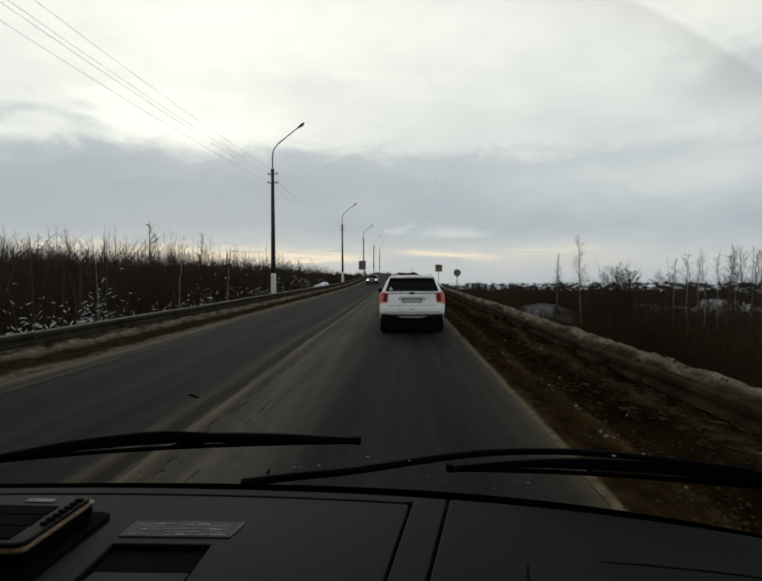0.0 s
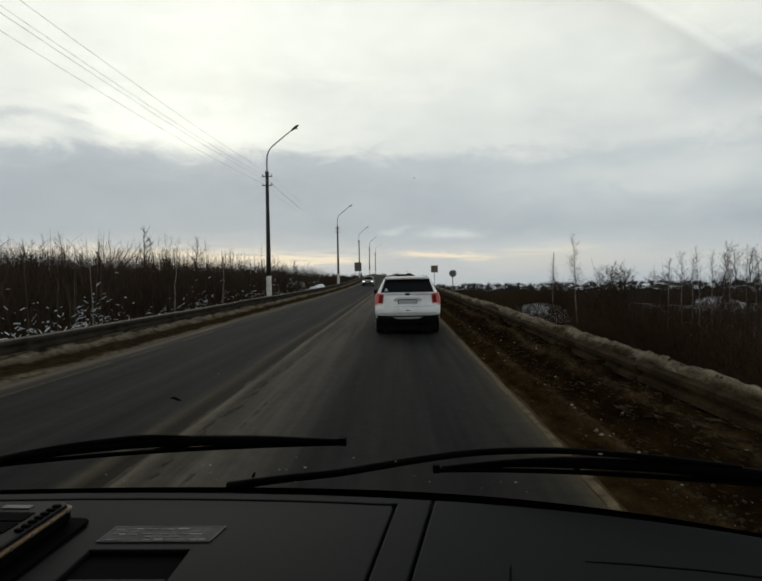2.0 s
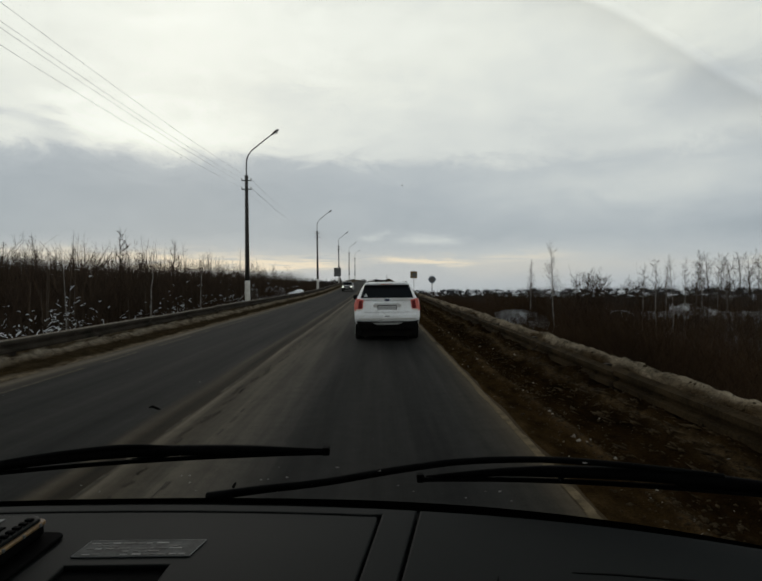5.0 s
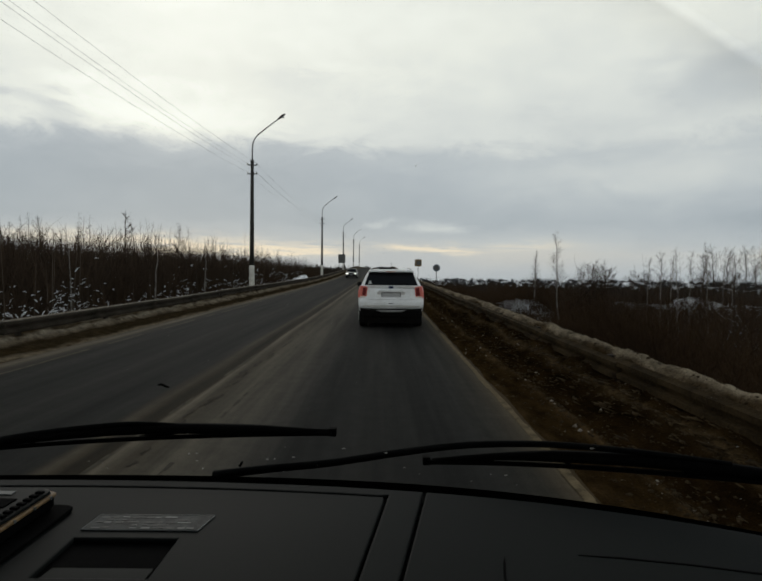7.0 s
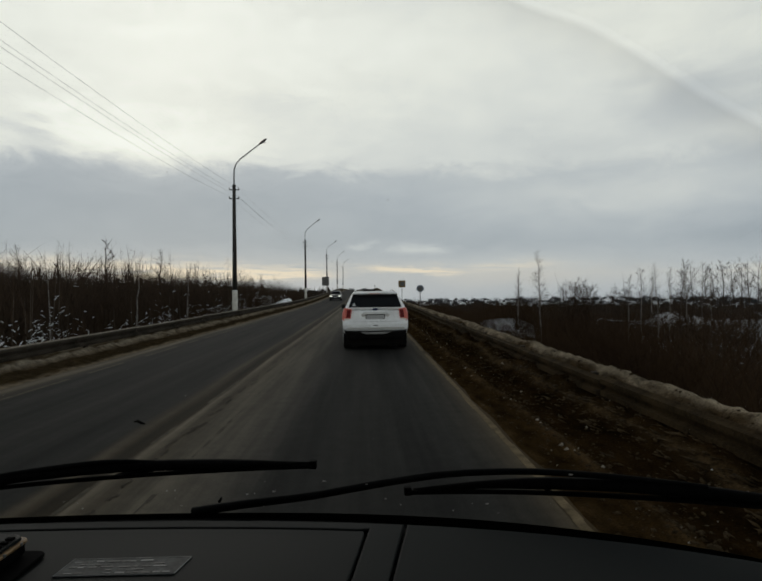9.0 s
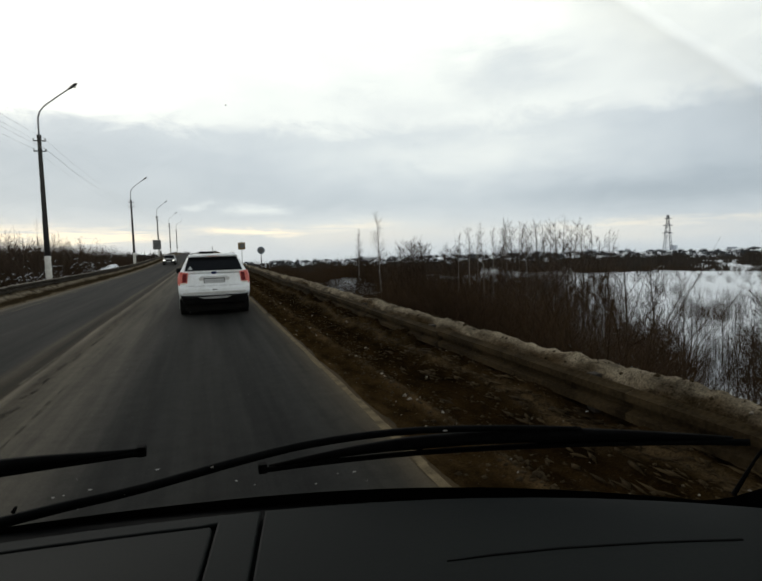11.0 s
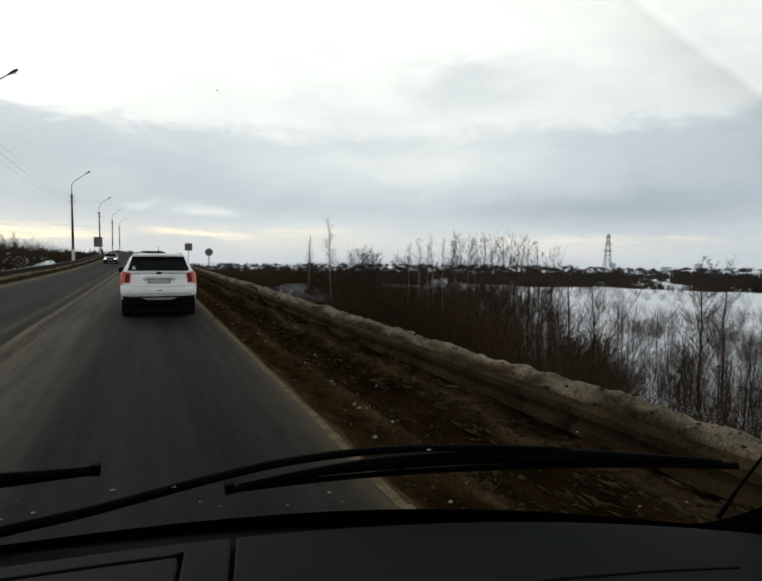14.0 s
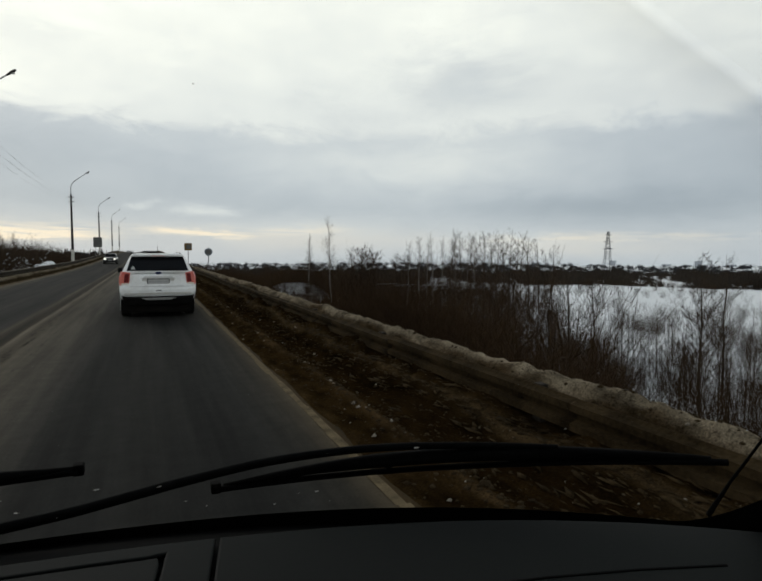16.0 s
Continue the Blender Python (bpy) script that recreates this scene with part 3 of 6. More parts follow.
def spaced(lo, hi, first, ratio, start=0.0):
    """Coordinates that thin out with distance from start."""
    out, step, v = [start], first, start
    while v < hi:
        v += step
        step *= ratio
        out.append(v)
    step, v = first, start
    while v > lo:
        v -= step
        step *= ratio
        out.insert(0, v)
    return np.array(out)


xs = np.unique(np.concatenate([spaced(-4500, 4500, 0.8, 1.045), [-9.41, -9.39, 4.39, 4.41]]))
ys = spaced(-600, 4700, 1.0, 1.04, 20.0)
tagged(new("ground", grid_mesh("ground", xs, ys, ground_z, M_FIELD)), "snow-patched brown field falling away from the road bank", "ground", kind="structure")

ry = np.concatenate([np.arange(-12, 30, 0.5), np.arange(30, 430, 4.0)])
road = tagged(new("road", grid_mesh("road", np.linspace(ROAD_L, ROAD_R, 24), ry,
              lambda X, Y: road_z(Y) + 0.0035 * waves(X, Y, 5, 2.2) - 0.012 * np.exp(-((X - 0.75) / 0.35) ** 2) - 0.012 * np.exp(-((X + 0.95) / 0.35) ** 2), M_ROAD)),
              "dark asphalt two-lane road dusted with dried mud", "road", kind="structure")


def strip(name, x0, x1, ya, yb, material, label, seed, lift=0.006, wear=0.35, seg=1.0):
    """A worn painted line lying on the road, with ragged edges and bare gaps."""
    r = random.Random(seed)
    g, y = Geo(), ya
    while y < yb:
        n = r.uniform(0.25, 0.9) * (1 + y / 25) * seg
        if r.random() > wear * 0.35:
            a, b = x0 + r.uniform(-0.008, 0.012), x1 + r.uniform(-0.012, 0.008)
            z0, z1 = float(road_z(y)) + lift, float(road_z(y + n)) + lift
            g.add([(a, y, z0), (b, y, z0), (b + r.uniform(-.01, .01), y + n, z1), (a + r.uniform(-.01, .01), y + n, z1)], [(0, 1, 2, 3)])
        y += n
    ob = single(name, g, material, label, "road marking", kind="structure")
    return ob


strip("edge_line", 1.62, 1.71, 1.5, 200, M_LINE, "worn yellowish edge line along the mud verge", 2, wear=0.2)
strip("centre_line", -2.62, -2.56, 3.0, 160, M_LINEDIM, "worn pale centre line between the lanes", 4, wear=1.9)
strip("tar_seam", -1.93, -1.905, 3.0, 120, M_TAR, "broken dark tar seam along the dusty lane", 9, wear=1.7, seg=0.4)


def stains(ya, yb, seed):
    """Ragged damp blots strung along the dusty middle of the road."""
    r, g, y = random.Random(seed), Geo(), ya
    while y < yb:
        x, l, w = -2.30 + r.gauss(0, 0.05), r.uniform(0.10, 0.55) * (1 + y / 40), r.uniform(0.010, 0.032)
        n = 14
        ring = []
        for k in range(n):
            a = 2 * math.pi * k / n
            q = r.uniform(0.55, 1.15)
            ring.append((x + w * q * math.cos(a) + 0.02 * math.sin(3 * a), y + l * q * math.sin(a) / 2, float(road_z(y)) + 0.0075))
        g.add(ring, [tuple(range(n))])
        y += l * r.uniform(0.5, 1.8)
    single("road_stain", g, M_STAIN, "dark damp blots along the dusty middle of the road", "stain", kind="structure")


stains(4.0, 70.0, 15)
strip("far_edge_line", -6.36, -6.27, 3.0, 200, M_LINEDIM, "worn pale edge line of the oncoming lane", 6, wear=0.8)


def verge_height(X, Y):
    n = waves(X, Y * 0.45, 11, 1.1, 4)
    m = waves(X, Y, 12, 0.35, 3)
    z = ramp_(X, 1.715, 1.80, 0.0, 0.022) + ramp_(X, 1.8, 2.3, 0.0, 0.04) + 0.035 * np.exp(-((X - 2.24) / 0.09) ** 2) + ramp_(X, 2.4, 3.25, 0.0, 0.10)
    # an icy ledge of thrown mud at the rail's foot, the dark slot behind the rail, the bank and its ploughed crest
    ledge = ramp_(X, 2.90, 3.10, 0, 1) * (0.06 + 0.02 * waves(X * 0, Y, 16, 2.9, 4)) * (1 + 0.3 * waves(X, Y, 18, 0.5, 3)) + ramp_(X, 3.10, 3.32, 0, 1) * (1 - ramp_(X, 3.38, 3.5, 0, 1)) * (0.05 + 0.10 * waves(X * 0, Y, 27, 2.3, 5))
    z = z + ledge - 0.05 * np.exp(-((X - 3.52) / 0.06) ** 2) + ramp_(X, 3.56, 3.74, 0, 0.28)
    ridge = np.exp(-((X - 3.82 - 0.03 * waves(X * 0, Y, 14, 7.0, 2)) / 0.12) ** 2) * (0.085 + 0.024 * waves(X * 0 + 2, Y, 13, 3.4, 5))
    ridge = ridge * (1 + 0.12 * waves(X, Y, 17, 0.9, 3))
    z = z + ridge - 0.62 * np.clip(X - 4.02, 0, 3)
    z = z + n * (0.010 + 0.028 * np.clip((X - 2.3) / 1.0, 0, 1)) + m * (0.016 + 0.020 * np.clip((X - 3.0) / 0.5, 0, 1) - 0.018 * np.clip((X - 3.6) / 0.1, 0, 1)) * np.clip((X - 1.95) / 0.4, 0, 1)
    # a tractor's tread prints along the verge
    tread = np.exp(-((X - 2.42) / 0.10) ** 2) * np.clip(1.5 * waves(X * 0, Y, 15, 9, 2), 0, 1)
    z = z + tread * 0.028 * np.sin(2 * math.pi * (Y + 0.5 * np.abs(X - 2.42)) / 0.17)
    return z + road_z(Y) - 0.012


vx = np.concatenate([np.linspace(1.715, 4.5, 86), np.linspace(4.58, 5.6, 10)])
vy = np.concatenate([np.arange(-8, 1, 0.5), np.arange(1, 14, 0.05), np.arange(14, 40, 0.18), np.arange(40, 300, 1.5)])
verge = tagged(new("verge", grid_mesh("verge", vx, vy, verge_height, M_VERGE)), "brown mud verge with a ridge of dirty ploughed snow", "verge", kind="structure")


def verge_left_height(X, Y):
    z = ramp_(X, -7.0, -7.6, 0.0, 0.10) + ramp_(X, -7.7, -8.05, 0.0, 0.17 + 0.05 * waves(X * 0, Y, 23, 1.7, 4)) + np.exp(-((X + 8.7) / 0.3) ** 2) * (0.10 + 0.08 * waves(X * 0, Y, 22, 5, 3))
    z = z - ramp_(X, -9.0, -10.6, 0.0, 0.9)
    z = z + 0.05 * ramp_(X, -7.55, -7.8, 0, 1) * waves(X, Y, 24, 0.9, 4)
    return z + 0.02 * waves(X, Y * 0.5, 21, 1.2, 4) + road_z(Y) - 0.012


M_VERGEL = ground_mat("far_verge_mud", "far verge")
tagged(new("verge_far", grid_mesh("verge_far", np.linspace(-10.8, -6.9, 50), np.concatenate([np.arange(-8, 40, 0.25), np.arange(40, 300, 1.5)]), verge_left_height, M_VERGEL)),
       "muddy verge with grey snow under the guard rail", "verge", kind="structure")


# ---------------------------------------------------------------- guard rails
def guard_rail(x, side, y0, y1, top, label, skin):
    """A W-beam rail on steel posts; side is +1 where the traffic passes on its left."""
    rail = thing("guard_rail", label, "guard rail", "guard rails")
    prof = [(0.0, 0.0), (-0.035, -0.02), (-0.09, -0.035), (-0.09, -0.10), (-0.01, -0.125), (-0.01, -0.18), (-0.09, -0.205), (-0.09, -0.27), (-0.02, -0.285), (0.0, -0.31)]
    g0 = Geo()
    L = 4.0
    out = [(dx * side, 0.0, dz) for dx, dz in prof]
    back = [(dx * side + 0.006 * side, 0.0, dz) for dx, dz in reversed(prof)]
    ring = out + back
    g0.loft([[(a, yy, c) for a, _, c in ring] for yy in (0.0, L - 0.004)])
    beam = solid("beam", g0, skin)
    g1 = Geo().box(0.012 * side - 0.045, 0.012 * side + 0.045, -0.06, 0.06, -1.0, 0.02)
    post = solid("post", g1, M_RAILPOST, 0.008)
    # pale strip added so that the dusty top edge looks lit
    g2 = Geo().loft([[(-0.040 * side, yy, -0.024), (-0.030 * side, yy, 0.006), (0.010 * side, yy, 0.010), (0.012 * side, yy, -0.006)] for yy in (0.0, L - 0.004)])
    crust = solid("dust_crust", g2, M_DIRTSNOW)
    r = random.Random(int(abs(x) * 10))
    y = y0
    while y < y1:
        z, z2 = float(road_z(y)), float(road_z(y + L))
        dz = r.uniform(-0.02, 0.02)
        b = part("beam", beam, None, rail)
        b.matrix_basis = pose(x + r.uniform(-0.012, 0.012), y, z + top + dz, math.degrees(math.atan2(z2 - z, L)))
        if side < 0:
            part("dust_crust", crust, None, b, "pale strip added as the rail's lit, dusty top edge")
        p = part("post", post, None, rail)
        p.matrix_basis = pose(x + 0.06 * side, y + 0.6, z + top + dz - 0.02)
        y += L
    return rail


guard_rail(RAIL_L, -1, -8, 196, 0.62, "dark weathered steel guard rail beside the muddy verge", M_RAIL)
guard_rail(RAIL_R, 1, -8, 196, 0.53, "mud-caked guard rail half buried in ploughed snow", M_RAILMUD)


# ---------------------------------------------------------------- street lamps and wires
def street_lamp():
    ob = thing("street_lamp", "tapered concrete street lamp with whitewashed foot and bent tube arm", "street lamp", "street lamps along the road")
    part("pole", Geo().tube([(0, 0, 1.9), (0, 0, 5), (0, 0, 9.0)], [0.165, 0.135, 0.105], 14), M_CONCRETE, ob, smooth=True)
    part("whitewashed_foot", Geo().tube([(0, 0, -1.2), (0, 0, 0.4), (0, 0, 1.9)], [0.205, 0.185, 0.172], 14), M_WHITEWASH, ob, "chalky whitewashed foot", smooth=True)
    pts = [(0, 0, 8.7), (0, 0, 9.6), (0.02, 0, 10.1), (0.14, 0, 10.45), (0.4, 0, 10.78), (1.1, 0, 11.33), (1.75, 0, 11.82)]
    part("arm", Geo().tube(pts, [0.05, 0.05, 0.048, 0.046, 0.044, 0.04, 0.036], 8), M_GALV, ob, "grey steel tube arm", smooth=True)
    a = math.atan2(0.49, 0.65)
    hd = Geo()
    rings = []
    for s, w, h in ((-0.05, 0.045, 0.04), (0.08, 0.08, 0.06), (0.3, 0.12, 0.085), (0.5, 0.11, 0.07), (0.6, 0.05, 0.03)):
        c = Vector((1.75 + s * math.cos(a), 0, 11.82 + s * math.sin(a)))
        n = Vector((-math.sin(a), 0, math.cos(a)))
        rings.append([tuple(c + Vector((0, 1, 0)) * (w * math.cos(q)) + n * (h * math.sin(q))) for q in (2 * math.pi * k / 10 for k in range(10))])
    hd.loft(rings)
    head = part("lamp_head", hd, M_DARKSTEEL, ob, "dark oval lamp head", smooth=True)
    c = Vector((1.75 + 0.3 * math.cos(a), 0, 11.82 + 0.3 * math.sin(a))) - Vector((-math.sin(a), 0, math.cos(a))) * 0.075
    part("lens", Geo().box(c.x - 0.12, c.x + 0.12, -0.08, 0.08, c.z - 0.03, c.z + 0.03), M_LAMPGLASS, head, "pale glass lens", bevel=0.02)
    for z in (8.72, 8.12):
        bar = part("crossarm", Geo().box(-0.34, 0.34, -0.03, 0.03, z - 0.03, z + 0.03), M_DARKSTEEL, ob, bevel=0.006)
        for x in (-0.31, 0.31):
            part("insulator", Geo().tube([(x, 0, z + 0.03), (x, 0, z + 0.07), (x, 0, z + 0.13), (x, 0, z + 0.16)], [0.02, 0.045, 0.04, 0.015], 8), M_LAMPGLASS, bar, "pale porcelain insulator", smooth=True)
    part("collar", Geo().tube([(0, 0, 8.85), (0, 0, 9.06)], 0.125, 12), M_DARKSTEEL, ob)
    return ob


POSTS = [-7.0, 38.5, 84.0, 129.5, 175.0, 220.5]
first = street_lamp()
first.matrix_basis = pose(POST_X, POSTS[0], float(road_z(POSTS[0])))
for i, y in enumerate(POSTS[1:]):
    copy_thing(first, pose(POST_X + random.uniform(-0.05, 0.05), y, float(road_z(y)), 0, random.uniform(-0.5, 0.5), random.uniform(-4, 4)))


def overhead_wire(dx, z):
    g = Geo()
    ends = [-46.0] + POSTS
    pts = []
    for a, b in zip(ends[:-1], ends[1:]):
        for k in range(10):
            s = k / 10
            y = a + (b - a) * s
            pts.append((POST_X + dx, y, float(road_z(y)) + z + 0.16 - 0.55 * 4 * s * (1 - s)))
    pts.append((POST_X + dx, ends[-1], float(road_z(ends[-1])) + z + 0.16))
    g.tube(pts, 0.005, 5)
    return single("overhead_wire", g, M_WIRE, "thin grey overhead wire sagging between lamp posts", "wire", "overhead wires", smooth=True)


for z in (8.72, 8.12):
    for dx in (-0.31, 0.31):
        overhead_wire(dx, z)


# ---------------------------------------------------------------- trees and brush
def taken(acc, n):
    """Counts n more vertices into acc and gives the number that it had."""
    if len(acc) < 3:
        acc.append(0)
    acc[2] += n
    return acc[2] - n


def tube_arrays(acc, pts, radii, n=3):
    """Adds a thin tube to acc = [verts, quads]; fast, no caps."""
    pts = np.asarray(pts, float)
    k = taken(acc, len(pts) * n)
    d = pts[-1] - pts[0]
    d = d / (np.linalg.norm(d) + 1e-9)
    u = np.cross(d, (0.3, 0.9, 0.2) if abs(d[2]) > 0.7 else (0.1, 0.2, 0.97))
    u /= np.linalg.norm(u)
    w = np.cross(d, u)
    a = np.arange(n) * 2 * math.pi / n
    ring = np.cos(a)[:, None] * u + np.sin(a)[:, None] * w
    v = pts[:, None, :] + np.asarray(radii)[:, None, None] * ring[None]
    acc[0].append(v.reshape(-1, 3))
    m = len(pts)
    i = (np.arange(m - 1)[:, None] * n + np.arange(n)).ravel() + k
    j = (np.arange(m - 1)[:, None] * n + (np.arange(n) + 1) % n).ravel() + k
    acc[1].append(np.stack([i, j, j + n, i + n], -1))


def packed(acc):
    return np.concatenate(acc[0]), np.concatenate(acc[1])


def ribbon(acc, p, q, w):
    """A twig far too thin to need a round section: one slim tapering strip."""
    k = taken(acc, 4)
    d = q - p
    bx, by, bz = (0.35, 0.93, 0.1) if abs(d[2]) > 0.5 * math.sqrt(d[0] * d[0] + d[1] * d[1] + d[2] * d[2]) else (0.05, 0.1, 0.99)
    s = np.array([d[1] * bz - d[2] * by, d[2] * bx - d[0] * bz, d[0] * by - d[1] * bx])
    s *= w / (math.sqrt(s[0] * s[0] + s[1] * s[1] + s[2] * s[2]) + 1e-9)
    acc[0].append(np.array([p - s, p + s, q + 0.3 * s, q - 0.3 * s]))
    acc[1].append(np.array([[k, k + 1, k + 2, k + 3]]))


def bare_tree(seed, h, r0, branches, spread, twigs, droop=0.0, low=0.25, n_trunk=5, fine=0.007):
    """Trunk and crown of a leafless tree, as two (verts, quads): boughs, branchlets and a haze of fine twigs."""
    r = np.random.RandomState(seed)
    trunk, crown = [[], []], [[], []]
    k = 8
    s = np.linspace(0, 1, k)
    lean = r.uniform(-0.04, 0.04, 2) * h
    path = np.stack([lean[0] * s ** 2 + r.normal(0, 0.008 * h, k) * s, lean[1] * s ** 2 + r.normal(0, 0.008 * h, k) * s, 0.93 * s * h - 0.4 * (s == 0)], -1)
    rad = r0 * (1 - s) ** 0.9 + 0.006
    tube_arrays(trunk, path, rad, n_trunk)
    for b in range(branches):
        t = low + (0.96 - low) * ((b + r.uniform(0, 1)) / branches) ** 1.25
        base = np.array([np.interp(t, s, path[:, c]) for c in range(3)])
        az = r.uniform(0, 2 * math.pi)
        ln = h * spread * (1.12 - t) ** 0.75 * r.uniform(0.6, 1.15)
        q = np.array([math.cos(az), math.sin(az), r.uniform(0.7, 1.6)])
        q /= np.linalg.norm(q)
        m = 4
        ss = np.linspace(0, 1, m)
        bp = base + ln * ss[:, None] * q + np.stack([r.normal(0, 0.04 * ln, m) * ss, r.normal(0, 0.04 * ln, m) * ss, 0.12 * ln * ss ** 2 - droop * ln * ss ** 2.2], -1)
        br = max(fine, r0 * 0.28 * (1.05 - t))
        tube_arrays(crown, bp, br * (1 - 0.8 * ss), 3)
        for _ in range(max(2, int(twigs * 1.15 * (1.1 - t) ** 0.7))):
            tt = r.uniform(0.2, 1.0)
            b0 = np.array([np.interp(tt, ss, bp[:, c]) for c in range(3)])
            e = np.array([r.normal() + 0.6 * q[0], r.normal() + 0.6 * q[1], r.uniform(0.3, 1.6) - 2.2 * droop])
            e = e / np.linalg.norm(e) * ln * r.uniform(0.2, 0.42)
            ribbon(crown, b0, b0 + e, fine)
            for _ in range(2):
                b1 = b0 + e * r.uniform(0.3, 0.9)
                f = e * 0.55 + r.normal(0, 0.3, 3) * np.linalg.norm(e) - np.array([0, 0, droop * 0.5 * np.linalg.norm(e)])
                ribbon(crown, b1, b1 + f, fine * 0.7)
    return packed(trunk), packed(crown)


def bush(seed, h, stems, width, r0=0.012, twigs=2):
    r = np.random.RandomState(seed)
    acc = [[], []]
    for _ in range(stems):
        az, rr = r.uniform(0, 2 * math.pi), width * 0.35 * math.sqrt(r.uniform())
        b = np.array([rr * math.cos(az), rr * math.sin(az), -0.15])
        hh = h * r.uniform(0.55, 1.1)
        out = r.uniform(0.1, 0.55) * width
        top = b + np.array([out * math.cos(az) + r.normal(0, .1) * width, out * math.sin(az) + r.normal(0, .1) * width, hh])
        mid = (b + top) / 2 + np.array([-0.12 * out * math.cos(az), -0.12 * out * math.sin(az), 0.08 * hh]) + r.normal(0, 0.04 * h, 3)
        tube_arrays(acc, [b, mid, top], [r0 * r.uniform(0.8, 1.6), r0 * 0.8, r0 * 0.35], 3)
        for _ in range(twigs):
            t = r.uniform(0.3, 0.9)
            p = b + (mid - b) * 2 * t if t < 0.5 else mid + (top - mid) * (2 * t - 1)
            e = np.array([r.normal(), r.normal(), r.uniform(0.5, 1.8)])
            e = e / np.linalg.norm(e) * h * r.uniform(0.15, 0.4)
            ribbon(acc, p, p + e, r0 * 0.5)
    return packed(acc)


def scatter(name, variants, places, material, label, category):
    """Many copies of a few shapes joined into one object of stuff; places: x, y, z, turn, scale, stretch."""
    V, Q, k = [], [], 0
    for i, (x, y, z, a, s, st) in enumerate(places):
        v, q = variants[i % len(variants)]
        c, sn = math.cos(a), math.sin(a)
        w = np.stack([(v[:, 0] * c - v[:, 1] * sn) * s + x, (v[:, 0] * sn + v[:, 1] * c) * s + y, v[:, 2] * s * st + z], -1)
        V.append(w)
        Q.append(q + k)
        k += len(v)
    return tagged(new(name, array_mesh(name, np.concatenate(V), np.concatenate(Q), material)), label, category, kind="stuff")


def gz(x, y):
    return float(ground_z(np.array([x]), np.array([y]))[0])


# the wood beyond the far guard rail
R = random.Random(7)
stems = []
for k in range(8):
    tr, cr = bare_tree(100 + k, 7.2 + 0.3 * k, 0.042 + 0.006 * (k % 3), 36, 0.20, 7, low=0.15, n_trunk=3, fine=0.0058)
    stems.append((np.concatenate([tr[0], cr[0]]), np.concatenate([tr[1], cr[1] + len(tr[0])])))


def wood_places(n, x0, x1, y0, y1, lo, hi):
    out = []
    while len(out) < n:
        x = -R.uniform(x0, x1)
        y = R.uniform(y0, y1)
        top = lo + (hi - lo) * R.random() ** 1.2
        far = min(1.0, max(0.0, (y - 60) / 60))
        top *= 1 + 0.20 * min(1.0, max(0.0, (46 - y) / 26))
        d = math.hypot(x, y)
        top = min(top - 0.22 * far * top, 1.83 + d * math.tan(radians(3.3 + 2.2 * R.random() ** 1.5)) - gz(x, y))
        out.append((x, y, gz(x, y) - 0.1, R.uniform(0, 6.28), top / 8.8, R.uniform(0.92, 1.06)))
    return out


scatter("near_wood", stems, wood_places(1250, 13.5, 30, 4, 120, 5.8, 8.4), M_BARK, "dense dark thicket of bare saplings with snow between", "trees")
scatter("deep_wood", stems, wood_places(900, 26, 50, 5, 150, 8.0, 11.0), M_BARK, "deep dark leafless wood behind the thicket", "trees")
def thicket(seed, n=130):
    """A tall tangle of fine growth, one unit high, to fill a wood between its stems."""
    r = np.random.RandomState(seed)
    acc = [[], []]
    for _ in range(n):
        p = np.array([r.normal(0, 0.28), r.normal(0, 0.28), r.uniform(0.0, 0.72)])
        l = r.uniform(0.14, 0.34)
        ribbon(acc, p, p + np.array([r.normal(0, 0.45) * l, r.normal(0, 0.45) * l, l]), 0.0030 * r.uniform(0.6, 1.5))
    return packed(acc)


thickets = [thicket(700 + k) for k in range(6)]
scatter("wood_thicket", thickets, [(x, y, z, a, s * 7.8, st) for x, y, z, a, s, st in wood_places(2300, 15, 50, 5, 140, 5.6, 8.0)], M_TWIG, "fine leafless tangle filling the wood", "brush")
brush_kinds = [bush(300 + k, 2.2, 26, 1.7, 0.0062, 5) for k in range(6)]
scatter("wood_undergrowth", brush_kinds, [(x, y, z, a, R.uniform(0.7, 1.25), R.uniform(0.8, 1.3)) for x, y, z, a, _, _ in wood_places(620, 11.8, 34, 4, 110, 1, 2)],
        M_BRUSH, "dark tangled brush under the bare trees", "brush")


def tree(name, seed, x, y, h, r0, branches, spread, twigs, bark, label, droop=0.0, low=0.25, fine=0.011):
    t, c = bare_tree(seed, h, r0, branches, spread, twigs, droop, low, 8, fine)
    ob = thing(name, label, "tree", at=pose(x, y, gz(x, y), 0, 0, seed * 37 % 360))
    part("trunk", array_mesh("trunk", *t, bark, True), None, ob)
    part("crown", array_mesh("crown", *c, M_TWIG), None, ob, "fine leafless twigs")
    return ob


def polar(az, d):
    return d * math.sin(radians(az)), d * math.cos(radians(az))


for i, (az, d, top) in enumerate(((-24.6, 34, 6.0), (-20, 46, 4.8), (-31, 36, 5.2), (-15.8, 60, 3.0), (-12.3, 84, 2.5), (-22.4, 50, 3.7), (-28.3, 40, 4.2), (-17.4, 52, 3.3), (-10.4, 90, 2.0), (-33.4, 38, 4.4))):
    x, y = polar(az, d)
    h = 1.83 + d * math.tan(radians(top)) - gz(x, y)
    tree("bare_tree", 40 + i, x, y, h, 0.07, 44, 0.17, 16, M_BARK, "tall bare tree standing out above the thicket", low=0.35)
